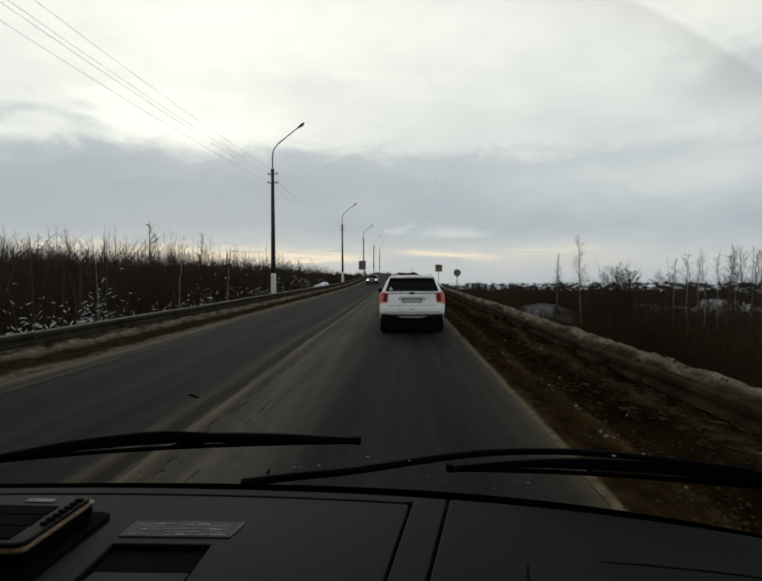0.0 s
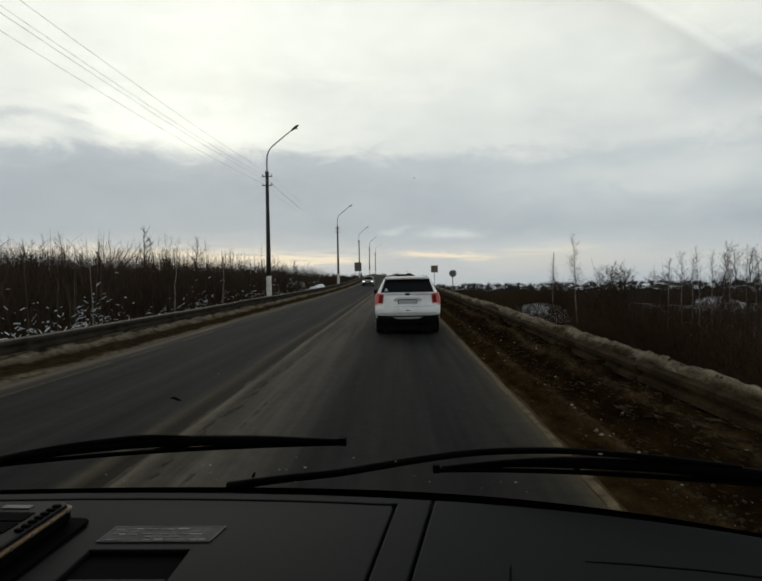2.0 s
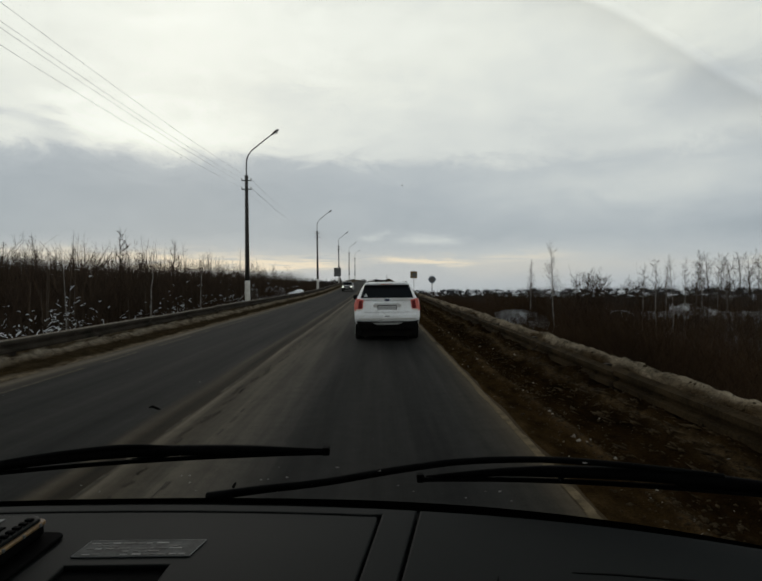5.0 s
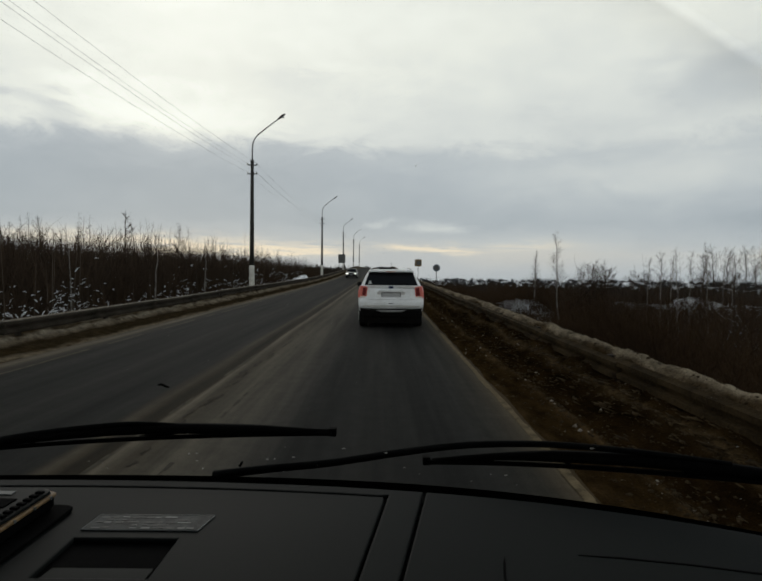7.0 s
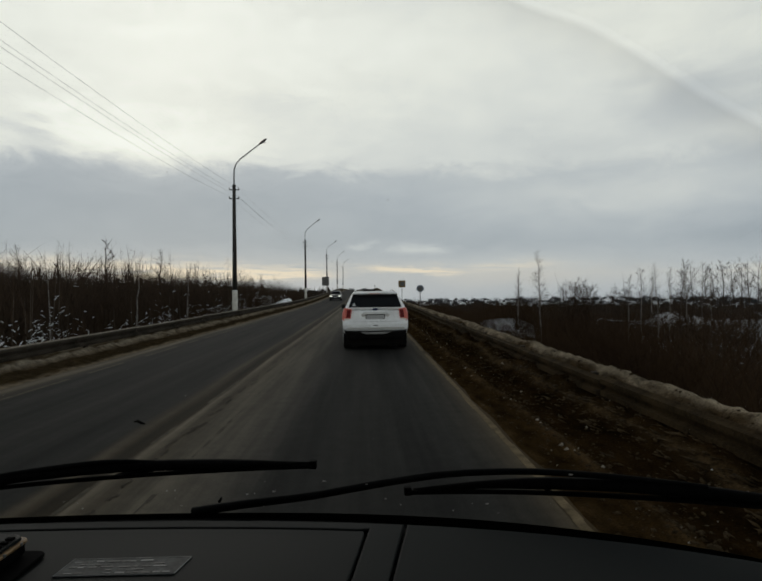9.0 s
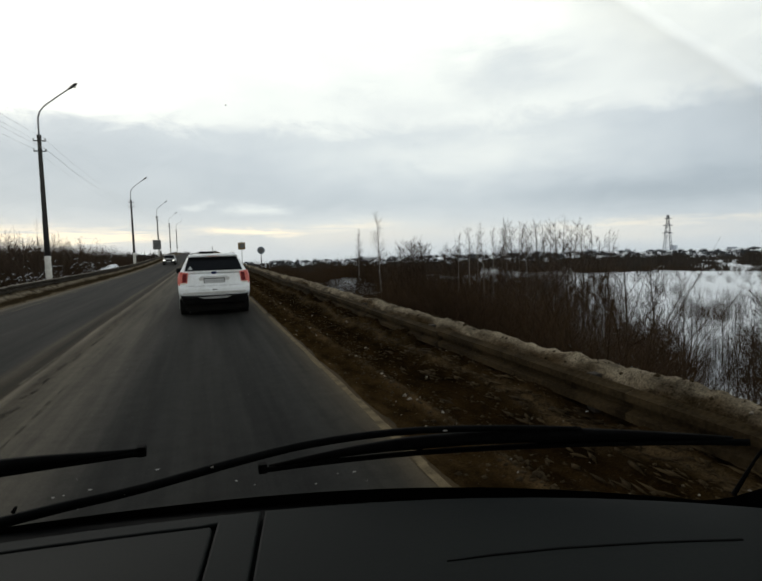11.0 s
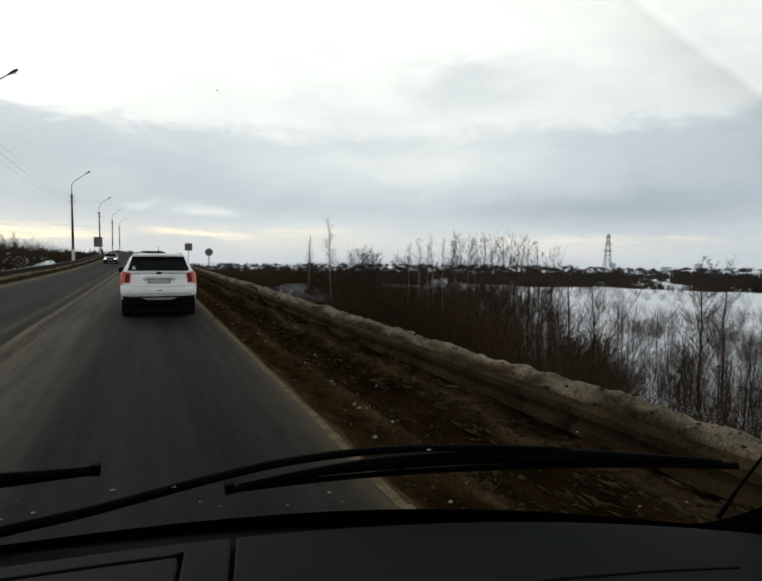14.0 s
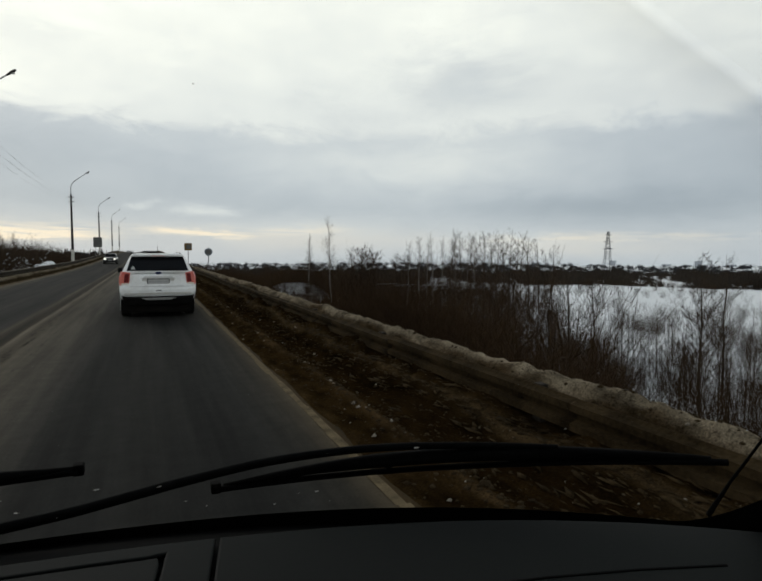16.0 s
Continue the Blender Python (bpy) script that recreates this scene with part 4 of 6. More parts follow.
for i, (az, d, top) in enumerate(((-29, 29, 2.2), (-22, 33, 1.9), (-17.5, 40, 1.4))):
    x, y = polar(az, d)
    tree("birch", 60 + i, x, y, 1.83 + d * math.tan(radians(top)) - gz(x, y), 0.055, 22, 0.17, 7, M_BIRCH, "thin pale birch at the edge of the wood", low=0.3)

# trees beyond the near verge
for i, (az, d, top) in enumerate(((17.4, 46, 4.6), (15.2, 56, 2.4), (25.2, 64, 1.9), (26.4, 60, 2.6), (27.1, 66, 2.2), (27.9, 58, 3.0), (28.7, 64, 2.6), (29.5, 60, 2.9), (30.3, 57, 3.4), (31.2, 60, 3.0), (32.0, 63, 2.6))):
    x, y = polar(az, d)
    tree("birch", 70 + i, x, y, 1.83 + d * math.tan(radians(top)) - gz(x, y), 0.070, 100, 0.16, 26, M_BIRCH, "slender birch with drooping bare twigs", droop=0.10, low=0.25, fine=0.0060)
for i, (az, d, top) in enumerate(((32.2, 50, 2.4), (33.4, 49, 2.9), (34.6, 47, 3.1), (35.7, 45, 2.5), (37.2, 46, 2.7), (29.6, 54, 2.3), (30.7, 51, 2.9), (31.5, 55, 2.6), (32.8, 47, 3.1), (34.0, 54, 2.6), (35.2, 51, 3.3), (36.4, 55, 2.8), (38.2, 49, 2.3), (39.4, 52, 1.7), (39.0, 27, -0.3), (41.2, 25, 0.1), (43.4, 26, -0.8), (52.2, 38, 1.2), (54.0, 42, 1.0))):
    x, y = polar(az, d)
    tree("bare_tree", 80 + i, x, y, 1.83 + d * math.tan(radians(top)) - gz(x, y), 0.085, 60, 0.26, 22, M_BARK, "bare spreading tree among snowy brush", low=0.10, fine=0.0085)
for i, (az, d, top) in enumerate(((19.7, 50, 0.7), (20.6, 52, 1.0), (21.6, 51, 0.6), (24.5, 66, 0.2))):
    x, y = polar(az, d)
    tree("willow", 95 + i, x, y, 1.83 + d * math.tan(radians(top)) - gz(x, y), 0.09, 90, 0.40, 24, M_BARK, "rounded bare willow clump in the brush", low=0.12)

near, mid_, reed, saplings = [], [], [], []


def roof_el(az):
    """How high, in degrees, the growth on the bank may reach: taller ahead, low where the field opens."""
    return float(np.interp(az, (4, 10, 16, 24, 31, 33.5, 36, 41, 46, 49, 60), (-1.0, -1.6, -0.7, -0.7, -0.9, -2.6, -2.2, -1.0, -2.4, -4.6, -5.2)))


def room(x, y):
    """Height from the ground to that line of sight."""
    d, az = math.hypot(x, y), math.degrees(math.atan2(x, y))
    el = roof_el(az)
    if d < 50:  # the growth stays low before the snowy rise
        el = min(el, float(np.interp(az, (9.5, 11.5, 18, 20), (0, -3.7, -3.5, 0))))
    return 1.83 + d * math.tan(radians(el)) - gz(x, y)


while len(near) < 2500:
    x, y = 6.0 + 27 * R.random() ** 1.2, R.uniform(1, 80)
    az = math.degrees(math.atan2(x, y))
    keep = 0.55 + 0.5 * math.sin(x * 0.33 + 1.3 * math.sin(y * 0.13)) * math.cos(y * 0.11)
    keep *= float(np.interp(az, (8, 16, 26, 32, 34, 36, 38, 45, 48), (0.9, 1.3, 1.6, 1.4, 0.4, 0.5, 0.95, 0.9, 0.4)))
    h = room(x, y) + R.uniform(-0.9, 0.25) * math.hypot(x, y) * 0.0175
    if R.random() > keep or h < 0.6:
        continue
    near.append((x, y, gz(x, y), R.uniform(0, 6.28), min(h, R.uniform(1.4, 4.2)) / 2.3, R.uniform(0.8, 1.05)))
while len(mid_) < 520:
    d, az = 40 + 150 * R.random() ** 0.8, R.uniform(5, 66)
    x, y = polar(az, d)
    if 11 < az < 18.5 and d < 64 and R.random() < 0.85:
        continue
    if x < 9 or math.sin(x * 0.09 + 2 * math.sin(y * 0.045)) + 0.8 * math.sin(y * 0.07) < R.uniform(-0.9, 0.9) or (60 < d < 170 and R.random() < 0.7):
        continue
    mid_.append((x, y, gz(x, y), R.uniform(0, 6.28), R.uniform(0.8, 1.7) * (0.75 if az > 22 else 1.1), R.uniform(0.8, 1.3)))
for k in range(330):
    az, d = R.uniform(19, 35), 42 + 80 * R.random() ** 0.9
    x, y = polar(az, d)
    h = 1.83 + d * math.tan(radians(R.uniform(-3.6, -1.4))) - gz(x, y)
    if h > 0.7 and math.sin(az * 1.3 + d * 0.09) + 0.6 * math.sin(d * 0.21) > R.uniform(-1.3, 0.5):
        mid_.append((x, y, gz(x, y), R.uniform(0, 6.28), min(h, 4.5) / 2.3, R.uniform(0.8, 1.05)))
for k in range(520):
    az, d = R.uniform(33, 62), 30 + 62 * R.random()
    x, y = polar(az, d)
    if math.sin(az * 0.8 + d * 0.11) + 0.7 * math.sin(d * 0.27 + az * 0.3) > R.uniform(-0.9, 1.2):
        mid_.append((x, y, gz(x, y), R.uniform(0, 6.28), R.uniform(0.5, 1.25), R.uniform(0.9, 1.3)))
while len(reed) < 200:
    x, y = 5.7 + 3.5 * R.random() ** 1.4, R.uniform(1, 60)
    reed.append((x, y, gz(x, y), R.uniform(0, 6.28), R.uniform(0.12, 0.28), R.uniform(0.8, 1.3)))
while len(saplings) < 560:
    x, y = 9 + 30 * R.random(), R.uniform(1, 75)
    h = room(x, y)
    if h < 1.5:
        continue
    saplings.append((x, y, gz(x, y) - 0.1, R.uniform(0, 6.28), min(h, R.uniform(2.8, 6.6)) / 8.0, R.uniform(0.85, 1.05)))
scatter("bank_brush", brush_kinds, near, M_BRUSH, "brown leafless brush on the snowy bank", "brush")
scatter("field_brush", brush_kinds, mid_, M_BRUSH, "scattered dark willow brush in the snowy field", "brush")
scatter("bank_reeds", brush_kinds, reed, M_REED, "dry straw-coloured stalks at the bank's top", "reeds")
scatter("bank_saplings", stems, saplings, M_BARK, "thin dark saplings rising out of the snow", "trees")
# snow caught on bent branches at the wood's edge, and pale stems among the dark ones
acc_snow, acc_stem = [[], []], [[], []]
rw = np.random.RandomState(77)
for k in range(120):
    x, y = -(12.0 + 5 * rw.uniform() ** 1.5), 16 + 70 * rw.uniform() ** 1.2
    z0, size, a0 = gz(x, y), rw.uniform(0.6, 1.3), rw.uniform(0, 6.28)
    for b in range(int(8 + 70 * rw.uniform() ** 2.5)):
        p = np.array([x + rw.normal(0, 0.45), y + rw.normal(0, 0.45), z0 + 0.3 + abs(rw.normal(0, 1.0)) * size])
        a, l = a0 + rw.normal(0, 1.2), rw.uniform(0.05, 0.26) * size
        q = p + l * np.array([math.cos(a), math.sin(a), rw.uniform(-0.2, 1.0)])
        r_ = rw.uniform(0.003, 0.013) * (1 + y / 60)
        tube_arrays(acc_snow, [p, (p + q) / 2 + np.array([0, 0, 0.09 * l]), q], [r_, 1.2 * r_, 0.3 * r_], 4)
for k in range(520):
    x, y = -rw.uniform(12, 28), rw.uniform(5, 95)
    z0, h = gz(x, y), rw.uniform(2.0, 4.6)
    l = rw.normal(0, 0.05 * h, 2)
    tube_arrays(acc_stem, [(x, y, z0), (x + 0.4 * l[0], y + 0.4 * l[1], z0 + 0.5 * h), (x + l[0], y + l[1], z0 + h)], [0.024, 0.017, 0.006], 3)
tagged(new("snowy_boughs", array_mesh("snowy_boughs", *packed(acc_snow), M_SNOW, True)), "bent branches carrying fresh snow in the thicket", "branches", kind="stuff")
tagged(new("pale_stems", array_mesh("pale_stems", *packed(acc_stem), M_STEM, True)), "thin pale stems among the dark saplings", "trees", kind="stuff")


# ---------------------------------------------------------------- the distance
def clump(seed, n=70):
    """A wide clump of bare growth for woods seen from afar, one unit high."""
    r = np.random.RandomState(seed)
    acc = [[], []]
    for _ in range(n):
        x, y = r.normal(0, 0.55), r.normal(0, 0.35)
        hh = r.uniform(0.45, 1.0) * math.exp(-0.35 * x * x)
        p = np.array([x, y, -0.05])
        ribbon(acc, p, p + np.array([r.normal(0, 0.12), r.normal(0, 0.1), hh]), 0.035 * r.uniform(0.6, 1.6))
    return packed(acc)


spindles = [clump(k) for k in range(9)]


def belt(name, n, az0, az1, d0, d1, h0, h1, material, label, gaps=0.0):
    out = []
    while len(out) < n:
        az, d = R.uniform(az0, az1), R.uniform(d0, d1)
        if gaps and math.sin(az * 0.9 + d * 0.021) + math.sin(az * 0.37 + 1 - d * 0.008) + 0.8 * math.sin(az * 2.3 + d * 0.05) < R.uniform(-1.6, 1.6) * gaps:
            continue
        x, y = polar(az, d)
        if -14 < x < 9 and y < 500:
            continue
        h = (h0 + (h1 - h0) * R.random() ** 1.6) * (0.8 + 0.35 * math.sin(az * 1.7 + d * 0.03))
        out.append((x, y, gz(x, y) - 0.05 * h, R.uniform(0, 6.28), h, R.uniform(0.8, 1.2)))
    scatter(name, spindles, out, material, label, "woods")


belt("wood_belt", 2600, 6, 75, 175, 340, 1.8, 5.0, M_FARWOOD, "dark belt of leafless woods across the snowy field", 0.8)
belt("wood_edge", 2000, 4, 80, 420, 800, 4, 8, M_FARWOOD, "patchy dark woods round the distant village", 1.3)
belt("far_wood", 3000, -75, 85, 1400, 2400, 10, 16, M_FARTHER, "woods along the horizon with haze painted into their blue-grey")
belt("far_left_wood", 1300, -75, -3, 260, 700, 5, 8, M_FARWOOD, "dark distant woods beyond the road", 0.7)


def house(w, d, h, rise):
    ob = thing("house", "small village house under a snow-covered roof", "house", "village houses")
    part("wall", Geo().box(-w / 2, w / 2, -d / 2, d / 2, -1.5, h), M_HOUSE, ob)
    g = Geo()
    o = 0.5
    g.add([(-w / 2 - o, -d / 2 - o, h - 0.3), (w / 2 + o, -d / 2 - o, h - 0.3), (w / 2 + o, 0, h + rise), (-w / 2 - o, 0, h + rise), (-w / 2 - o, d / 2 + o, h - 0.3), (w / 2 + o, d / 2 + o, h - 0.3)],
          [(0, 1, 2, 3), (3, 2, 5, 4), (0, 3, 4), (1, 5, 2), (0, 4, 5, 1)])
    roof = part("roof", g, M_SNOW, ob, "roof under a thick coat of snow")
    part("chimney", Geo().box(w * 0.2, w * 0.2 + 0.7, 0.3, 1.0, h, h + rise + 0.8), M_HOUSE, roof)
    for k in range(3):
        x = -w / 2 + w * (k + 0.5) / 3
        part("window", Geo().box(x - 0.5, x + 0.5, -d / 2 - 0.05, -d / 2 + 0.05, h * 0.35, h * 0.75), M_WINDOWDARK, ob)
    return ob


H0 = [house(9, 8, 3.2, 3.0), house(13, 9, 3.6, 3.4), house(8, 10, 4.5, 2.6)]
spots = []
while len(spots) < 46:
    az, d = R.uniform(16, 62), R.uniform(520, 900)
    if math.sin(az * 0.55) < -0.55:
        continue
    spots.append((az, d))
for i, (az, d) in enumerate(spots):
    x, y = polar(az, d)
    m = pose(x, y, gz(x, y) + 0.5, 0, 0, R.uniform(0, 360))
    if i < 3:
        H0[i].matrix_basis = m
    else:
        copy_thing(H0[i % 3], m)


def apartment(w, h):
    ob = thing("apartment_block", "distant apartment block paled by painted haze, with rows of windows", "building", "town blocks")
    # pale bluish wall colour stands in for haze over the distance
    part("wall", Geo().box(-w / 2, w / 2, -6, 6, -4, h), mat("panel_wall_haze", (0.52, 0.55, 0.60), (0.44, 0.47, 0.52), 0.9, s1=0.1, s2=1, bump=0), ob)
    part("roof", Geo().box(-w / 2 - 0.4, w / 2 + 0.4, -6.4, 6.4, h, h + 0.8), M_SNOW, ob)
    win = solid("window", Geo().box(-0.8, 0.8, -6.1, -5.9, 0, 1.5), M_WINDOWDARK)
    for r_ in range(int(h / 3)):
        for c in range(int(w / 4)):
            b = part("window", win, None, ob)
            b.location = (-w / 2 + 2 + c * 4, 0, 1 + r_ * 3)
    return ob


blocks = [apartment(40, 14), apartment(26, 24)]
for i, az in enumerate((38, 45, 49.5, 52.0, 54.5, 57, 60)):
    x, y = polar(az, 2500 + 200 * (i % 3))
    m = pose(x, y, gz(x, y) - 2, 0, 0, -az + R.uniform(-25, 25))
    if i < 2:
        blocks[i].matrix_basis = m
    else:
        copy_thing(blocks[i % 2], m)


def pylon(h):
    ob = thing("pylon", "grey steel lattice power pylon on the horizon", "pylon", "power pylons")
    g, w = Geo(), h * 0.11
    half = lambda t: w * (1 - t) ** 1.3 + 0.5 * (t > 0.55) * 1.0 + 0.25
    levels = [0, 0.16, 0.3, 0.42, 0.53, 0.63, 0.72, 0.81, 0.9, 1.0]
    for sx in (-1, 1):
        for sy in (-1, 1):
            part("leg", Geo().tube([(sx * half(t), sy * half(t), t * h) for t in levels], 0.22, 4), M_PYLON, ob)
    for a, b in zip(levels[:-1], levels[1:]):
        for s in (-1, 1):
            for q in (-1, 1):
                g.tube([(s * half(a), q * half(a), a * h), (-s * half(b), q * half(b), b * h)], 0.12, 3)
                g.tube([(q * half(a), s * half(a), a * h), (q * half(b), -s * half(b), b * h)], 0.12, 3)
    part("bracing", g, M_PYLON, ob)
    for t, l in ((0.66, 5.2), (0.8, 4.4), (0.93, 3.4)):
        part("crossarm", Geo().tube([(-l, 0, t * h), (0, 0, t * h + 0.9), (l, 0, t * h)], 0.25, 4).tube([(-l, 0, t * h), (l, 0, t * h)], 0.2, 4), M_PYLON, ob)
    return ob


py = pylon(52)
for i, (az, d, s) in enumerate(((44.5, 620, 1.0), (35.5, 1000, 0.8), (25.0, 1500, 0.8), (53.0, 1150, 0.8))):
    x, y = polar(az, d)
    m = pose(x, y, gz(x, y), 0, 0, 20 - az)
    if i == 0:
        py.matrix_basis = m
    else:
        c = copy_thing(py, m)
        c.scale = (s, s, s)


# ---------------------------------------------------------------- vehicles on the road
def rounded(w0, w1, y0, y1, z, r=0.12, n=4):
    """Ring of a rounded rectangle at height z: half width w0 at the rear y0 and w1 at the front y1."""
    pts = []
    for cx, cy, a0 in ((w1 - r, y1 - r, 0), (-w1 + r, y1 - r, 90), (-w0 + r, y0 + r, 180), (w0 - r, y0 + r, 270)):
        for k in range(n + 1):
            a = radians(a0 + 90 * k / n)
            pts.append((cx + r * math.cos(a), cy + r * math.sin(a), z))
    return pts


def wheel(parent, x, y, rad, w, rim_material):
    g = Geo()
    s = 1 if x > 0 else -1
    rings = []
    for off, rr in ((-w / 2, rad * 0.66), (-w / 2, rad * 0.93), (-w / 2 + 0.03, rad), (w / 2 - 0.03, rad), (w / 2, rad * 0.93), (w / 2, rad * 0.66)):
        rings.append([(x + off, y + rr * math.cos(a), rad + rr * math.sin(a)) for a in (2 * math.pi * k / 28 for k in range(28))])
    g.loft(rings)
    t = part("wheel", g, M_TYRE, parent, "dusty black tyre")
    h = Geo().loft([[(x + s * (w / 2 + o), y + rr * math.cos(a), rad + rr * math.sin(a)) for a in (2 * math.pi * k / 20 for k in range(20))] for o, rr in ((-0.01, rad * 0.65), (0.012, rad * 0.62), (0.0, rad * 0.2), (0.02, rad * 0.1))])
    part("rim", h, rim_material, t, "grey alloy rim")
    return t


def suv():
    ob = thing("suv", "white dusty sport utility car with lit red tail lamps", "car")
    # lower body, ring after ring from the rear bumper to the nose
    rings = []
    for y, w, zb, zt in ((0.0, 0.90, 0.66, 0.80), (0.03, 0.95, 0.60, 0.85), (0.09, 0.975, 0.56, 0.90), (0.13, 0.985, 0.52, 1.06), (0.17, 0.99, 0.46, 1.20), (0.24, 0.995, 0.42, 1.30), (0.7, 1.0, 0.38, 1.30), (1.6, 1.0, 0.36, 1.28),
                         (3.0, 1.0, 0.36, 1.24), (3.7, 0.99, 0.36, 1.17), (4.4, 0.96, 0.36, 1.08), (4.8, 0.88, 0.40, 0.98), (4.95, 0.72, 0.46, 0.86)):
        h = zt - zb
        half = [(0.0, zb), (w * 0.86, zb), (w * 0.965, zb + 0.10 * h), (w, zb + 0.34 * h), (w * 0.995, zb + 0.60 * h), (w * 0.975, zb + 0.82 * h), (w * 0.93, zb + 0.96 * h), (w * 0.80, zt), (0.0, zt)]
        rings.append([(x, y, z) for x, z in half] + [(-x, y, z) for x, z in reversed(half[1:-1])])
    body = part("body", Geo().loft(rings), M_CARWHITE, ob, "white painted body", smooth=True)
    md = body.modifiers.new("round", "SUBSURF")
    md.levels = md.render_levels = 1
    cab = [rounded(0.93, 0.9, 0.17, 3.75, 1.22, 0.16), rounded(0.905, 0.88, 0.20, 3.62, 1.30, 0.17), rounded(0.80, 0.78, 0.33, 3.15, 1.52, 0.17), rounded(0.715, 0.70, 0.43, 2.8, 1.68, 0.17),
           rounded(0.66, 0.64, 0.50, 2.6, 1.745, 0.18), rounded(0.50, 0.48, 0.70, 2.4, 1.775, 0.18)]
    roof = part("cabin", Geo().loft(cab), M_CARWHITE, ob, "white cabin and roof", smooth=True)
    part("roof_spoiler", Geo().loft([rounded(0.70, 0.69, 0.30, 0.75, 1.685, 0.1), rounded(0.685, 0.68, 0.28, 0.8, 1.72, 0.1), rounded(0.655, 0.65, 0.34, 0.85, 1.757, 0.1)]), M_CARWHITE, roof, "white roof spoiler", smooth=True)
    part("brake_light", Geo().box(-0.17, 0.17, 0.285, 0.33, 1.70, 1.722), M_TAIL, roof)

    def slab(zs, ys, ws, t=0.012):
        (z0, z1), (y0, y1), (w0, w1) = zs, ys, ws
        return Geo().loft([[(-w0, y0 - t, z0), (w0, y0 - t, z0), (w0, y0 + 0.05, z0), (-w0, y0 + 0.05, z0)], [(-w1, y1 - t, z1), (w1, y1 - t, z1), (w1, y1 + 0.05, z1), (-w1, y1 + 0.05, z1)]])
    win = part("rear_window", slab((1.295, 1.690), (0.192, 0.434), (0.800, 0.672)), M_TINT, ob, "dark tinted rear window", bevel=0.01)
    g = Geo().add([(-0.70, 0.198, 1.335), (-0.575, 0.198, 1.335), (-0.637, 0.262, 1.44)], [(0, 1, 2)])
    part("triangle_sticker", g, M_PLATE, win, "pale triangular sticker")
    part("wiper", Geo().tube([(0.05, 0.185, 1.325), (0.3, 0.195, 1.345), (0.5, 0.2, 1.35)], 0.012, 5), M_BLACKPL, win)
    for s in (-1, 1):
        for a, b in ((0.55, 1.25), (1.33, 2.15), (2.23, 3.0)):
            z0, z1 = 1.33, 1.64
            x0, x1 = 0.912 * s, 0.742 * s
            g = Geo().add([(x0, a, z0), (x0, b, z0), (x1, min(b, 2.75), z1), (x1, max(a, 0.62), z1), (x0 - 0.05 * s, a, z0), (x0 - 0.05 * s, b, z0), (x1 - 0.05 * s, min(b, 2.75), z1), (x1 - 0.05 * s, max(a, 0.62), z1)],
                          [(0, 1, 2, 3), (7, 6, 5, 4), (0, 4, 5, 1), (1, 5, 6, 2), (2, 6, 7, 3), (3, 7, 4, 0)])
            part("side_window", g, M_TINT, ob)
        # tail lamp: red shell with a paler lit inner block and a small clear block below
        lamp = part("tail_lamp", Geo().loft([[(0.735 * s, 0.10, 0.945), (0.955 * s, 0.10, 0.90), (0.997 * s, 0.22, 0.90), (0.998 * s, 0.42, 1.02), (0.80 * s, 0.42, 0.94)],
                                             [(0.715 * s, 0.112, 1.13), (0.952 * s, 0.112, 1.13), (0.992 * s, 0.24, 1.13), (0.99 * s, 0.46, 1.13), (0.78 * s, 0.42, 1.13)],
                                             [(0.700 * s, 0.122, 1.245), (0.905 * s, 0.122, 1.285), (0.945 * s, 0.25, 1.285), (0.94 * s, 0.46, 1.24), (0.76 * s, 0.42, 1.25)]]), M_TAIL, ob, "red lit tail lamp", bevel=0.018)
        part("lit_block", Geo().loft([[(0.755 * s, 0.082, 0.985), (0.875 * s, 0.082, 0.985), (0.875 * s, 0.13, 0.985), (0.755 * s, 0.13, 0.985)], [(0.735 * s, 0.094, 1.225), (0.845 * s, 0.094, 1.225), (0.845 * s, 0.14, 1.225), (0.735 * s, 0.14, 1.225)]]), M_TAILCLEAR, lamp, "deep red inner block", bevel=0.012)
        part("clear_strip", Geo().loft([[(0.765 * s, 0.088, 0.925), (0.935 * s, 0.088, 0.912), (0.935 * s, 0.13, 0.912), (0.765 * s, 0.13, 0.925)], [(0.762 * s, 0.090, 0.968), (0.935 * s, 0.090, 0.962), (0.935 * s, 0.13, 0.962), (0.762 * s, 0.13, 0.968)]]), M_REFL, lamp, "pale clear reversing strip", bevel=0.006)
        part("reflector", Geo().loft([[(0.74 * s, 0.005, 0.73), (0.90 * s, 0.03, 0.74), (0.90 * s, 0.06, 0.74), (0.74 * s, 0.05, 0.73)], [(0.80 * s, 0.01, 0.80), (0.915 * s, 0.04, 0.80), (0.915 * s, 0.07, 0.80), (0.8 * s, 0.05, 0.80)]]), M_REFL, ob, "pale bumper reflector", bevel=0.008)
        part("roof_rail", Geo().tube([(0.61 * s, 0.75, 1.765), (0.615 * s, 0.85, 1.80), (0.60 * s, 2.2, 1.81), (0.58 * s, 2.4, 1.77)], 0.02, 6), M_SILVER, roof, smooth=True)
        part("mirror", Geo().loft([rounded(0.08, 0.08, -0.06, 0.06, 1.26, 0.05), rounded(0.11, 0.11, -0.08, 0.08, 1.33, 0.06), rounded(0.10, 0.10, -0.07, 0.07, 1.42, 0.05)]), M_BLACKPL, ob, "black door mirror", smooth=True).location = (1.02 * s, 3.05, -0.1)
        wheel(ob, 0.845 * s, 0.98, 0.385, 0.27, M_SILVER)
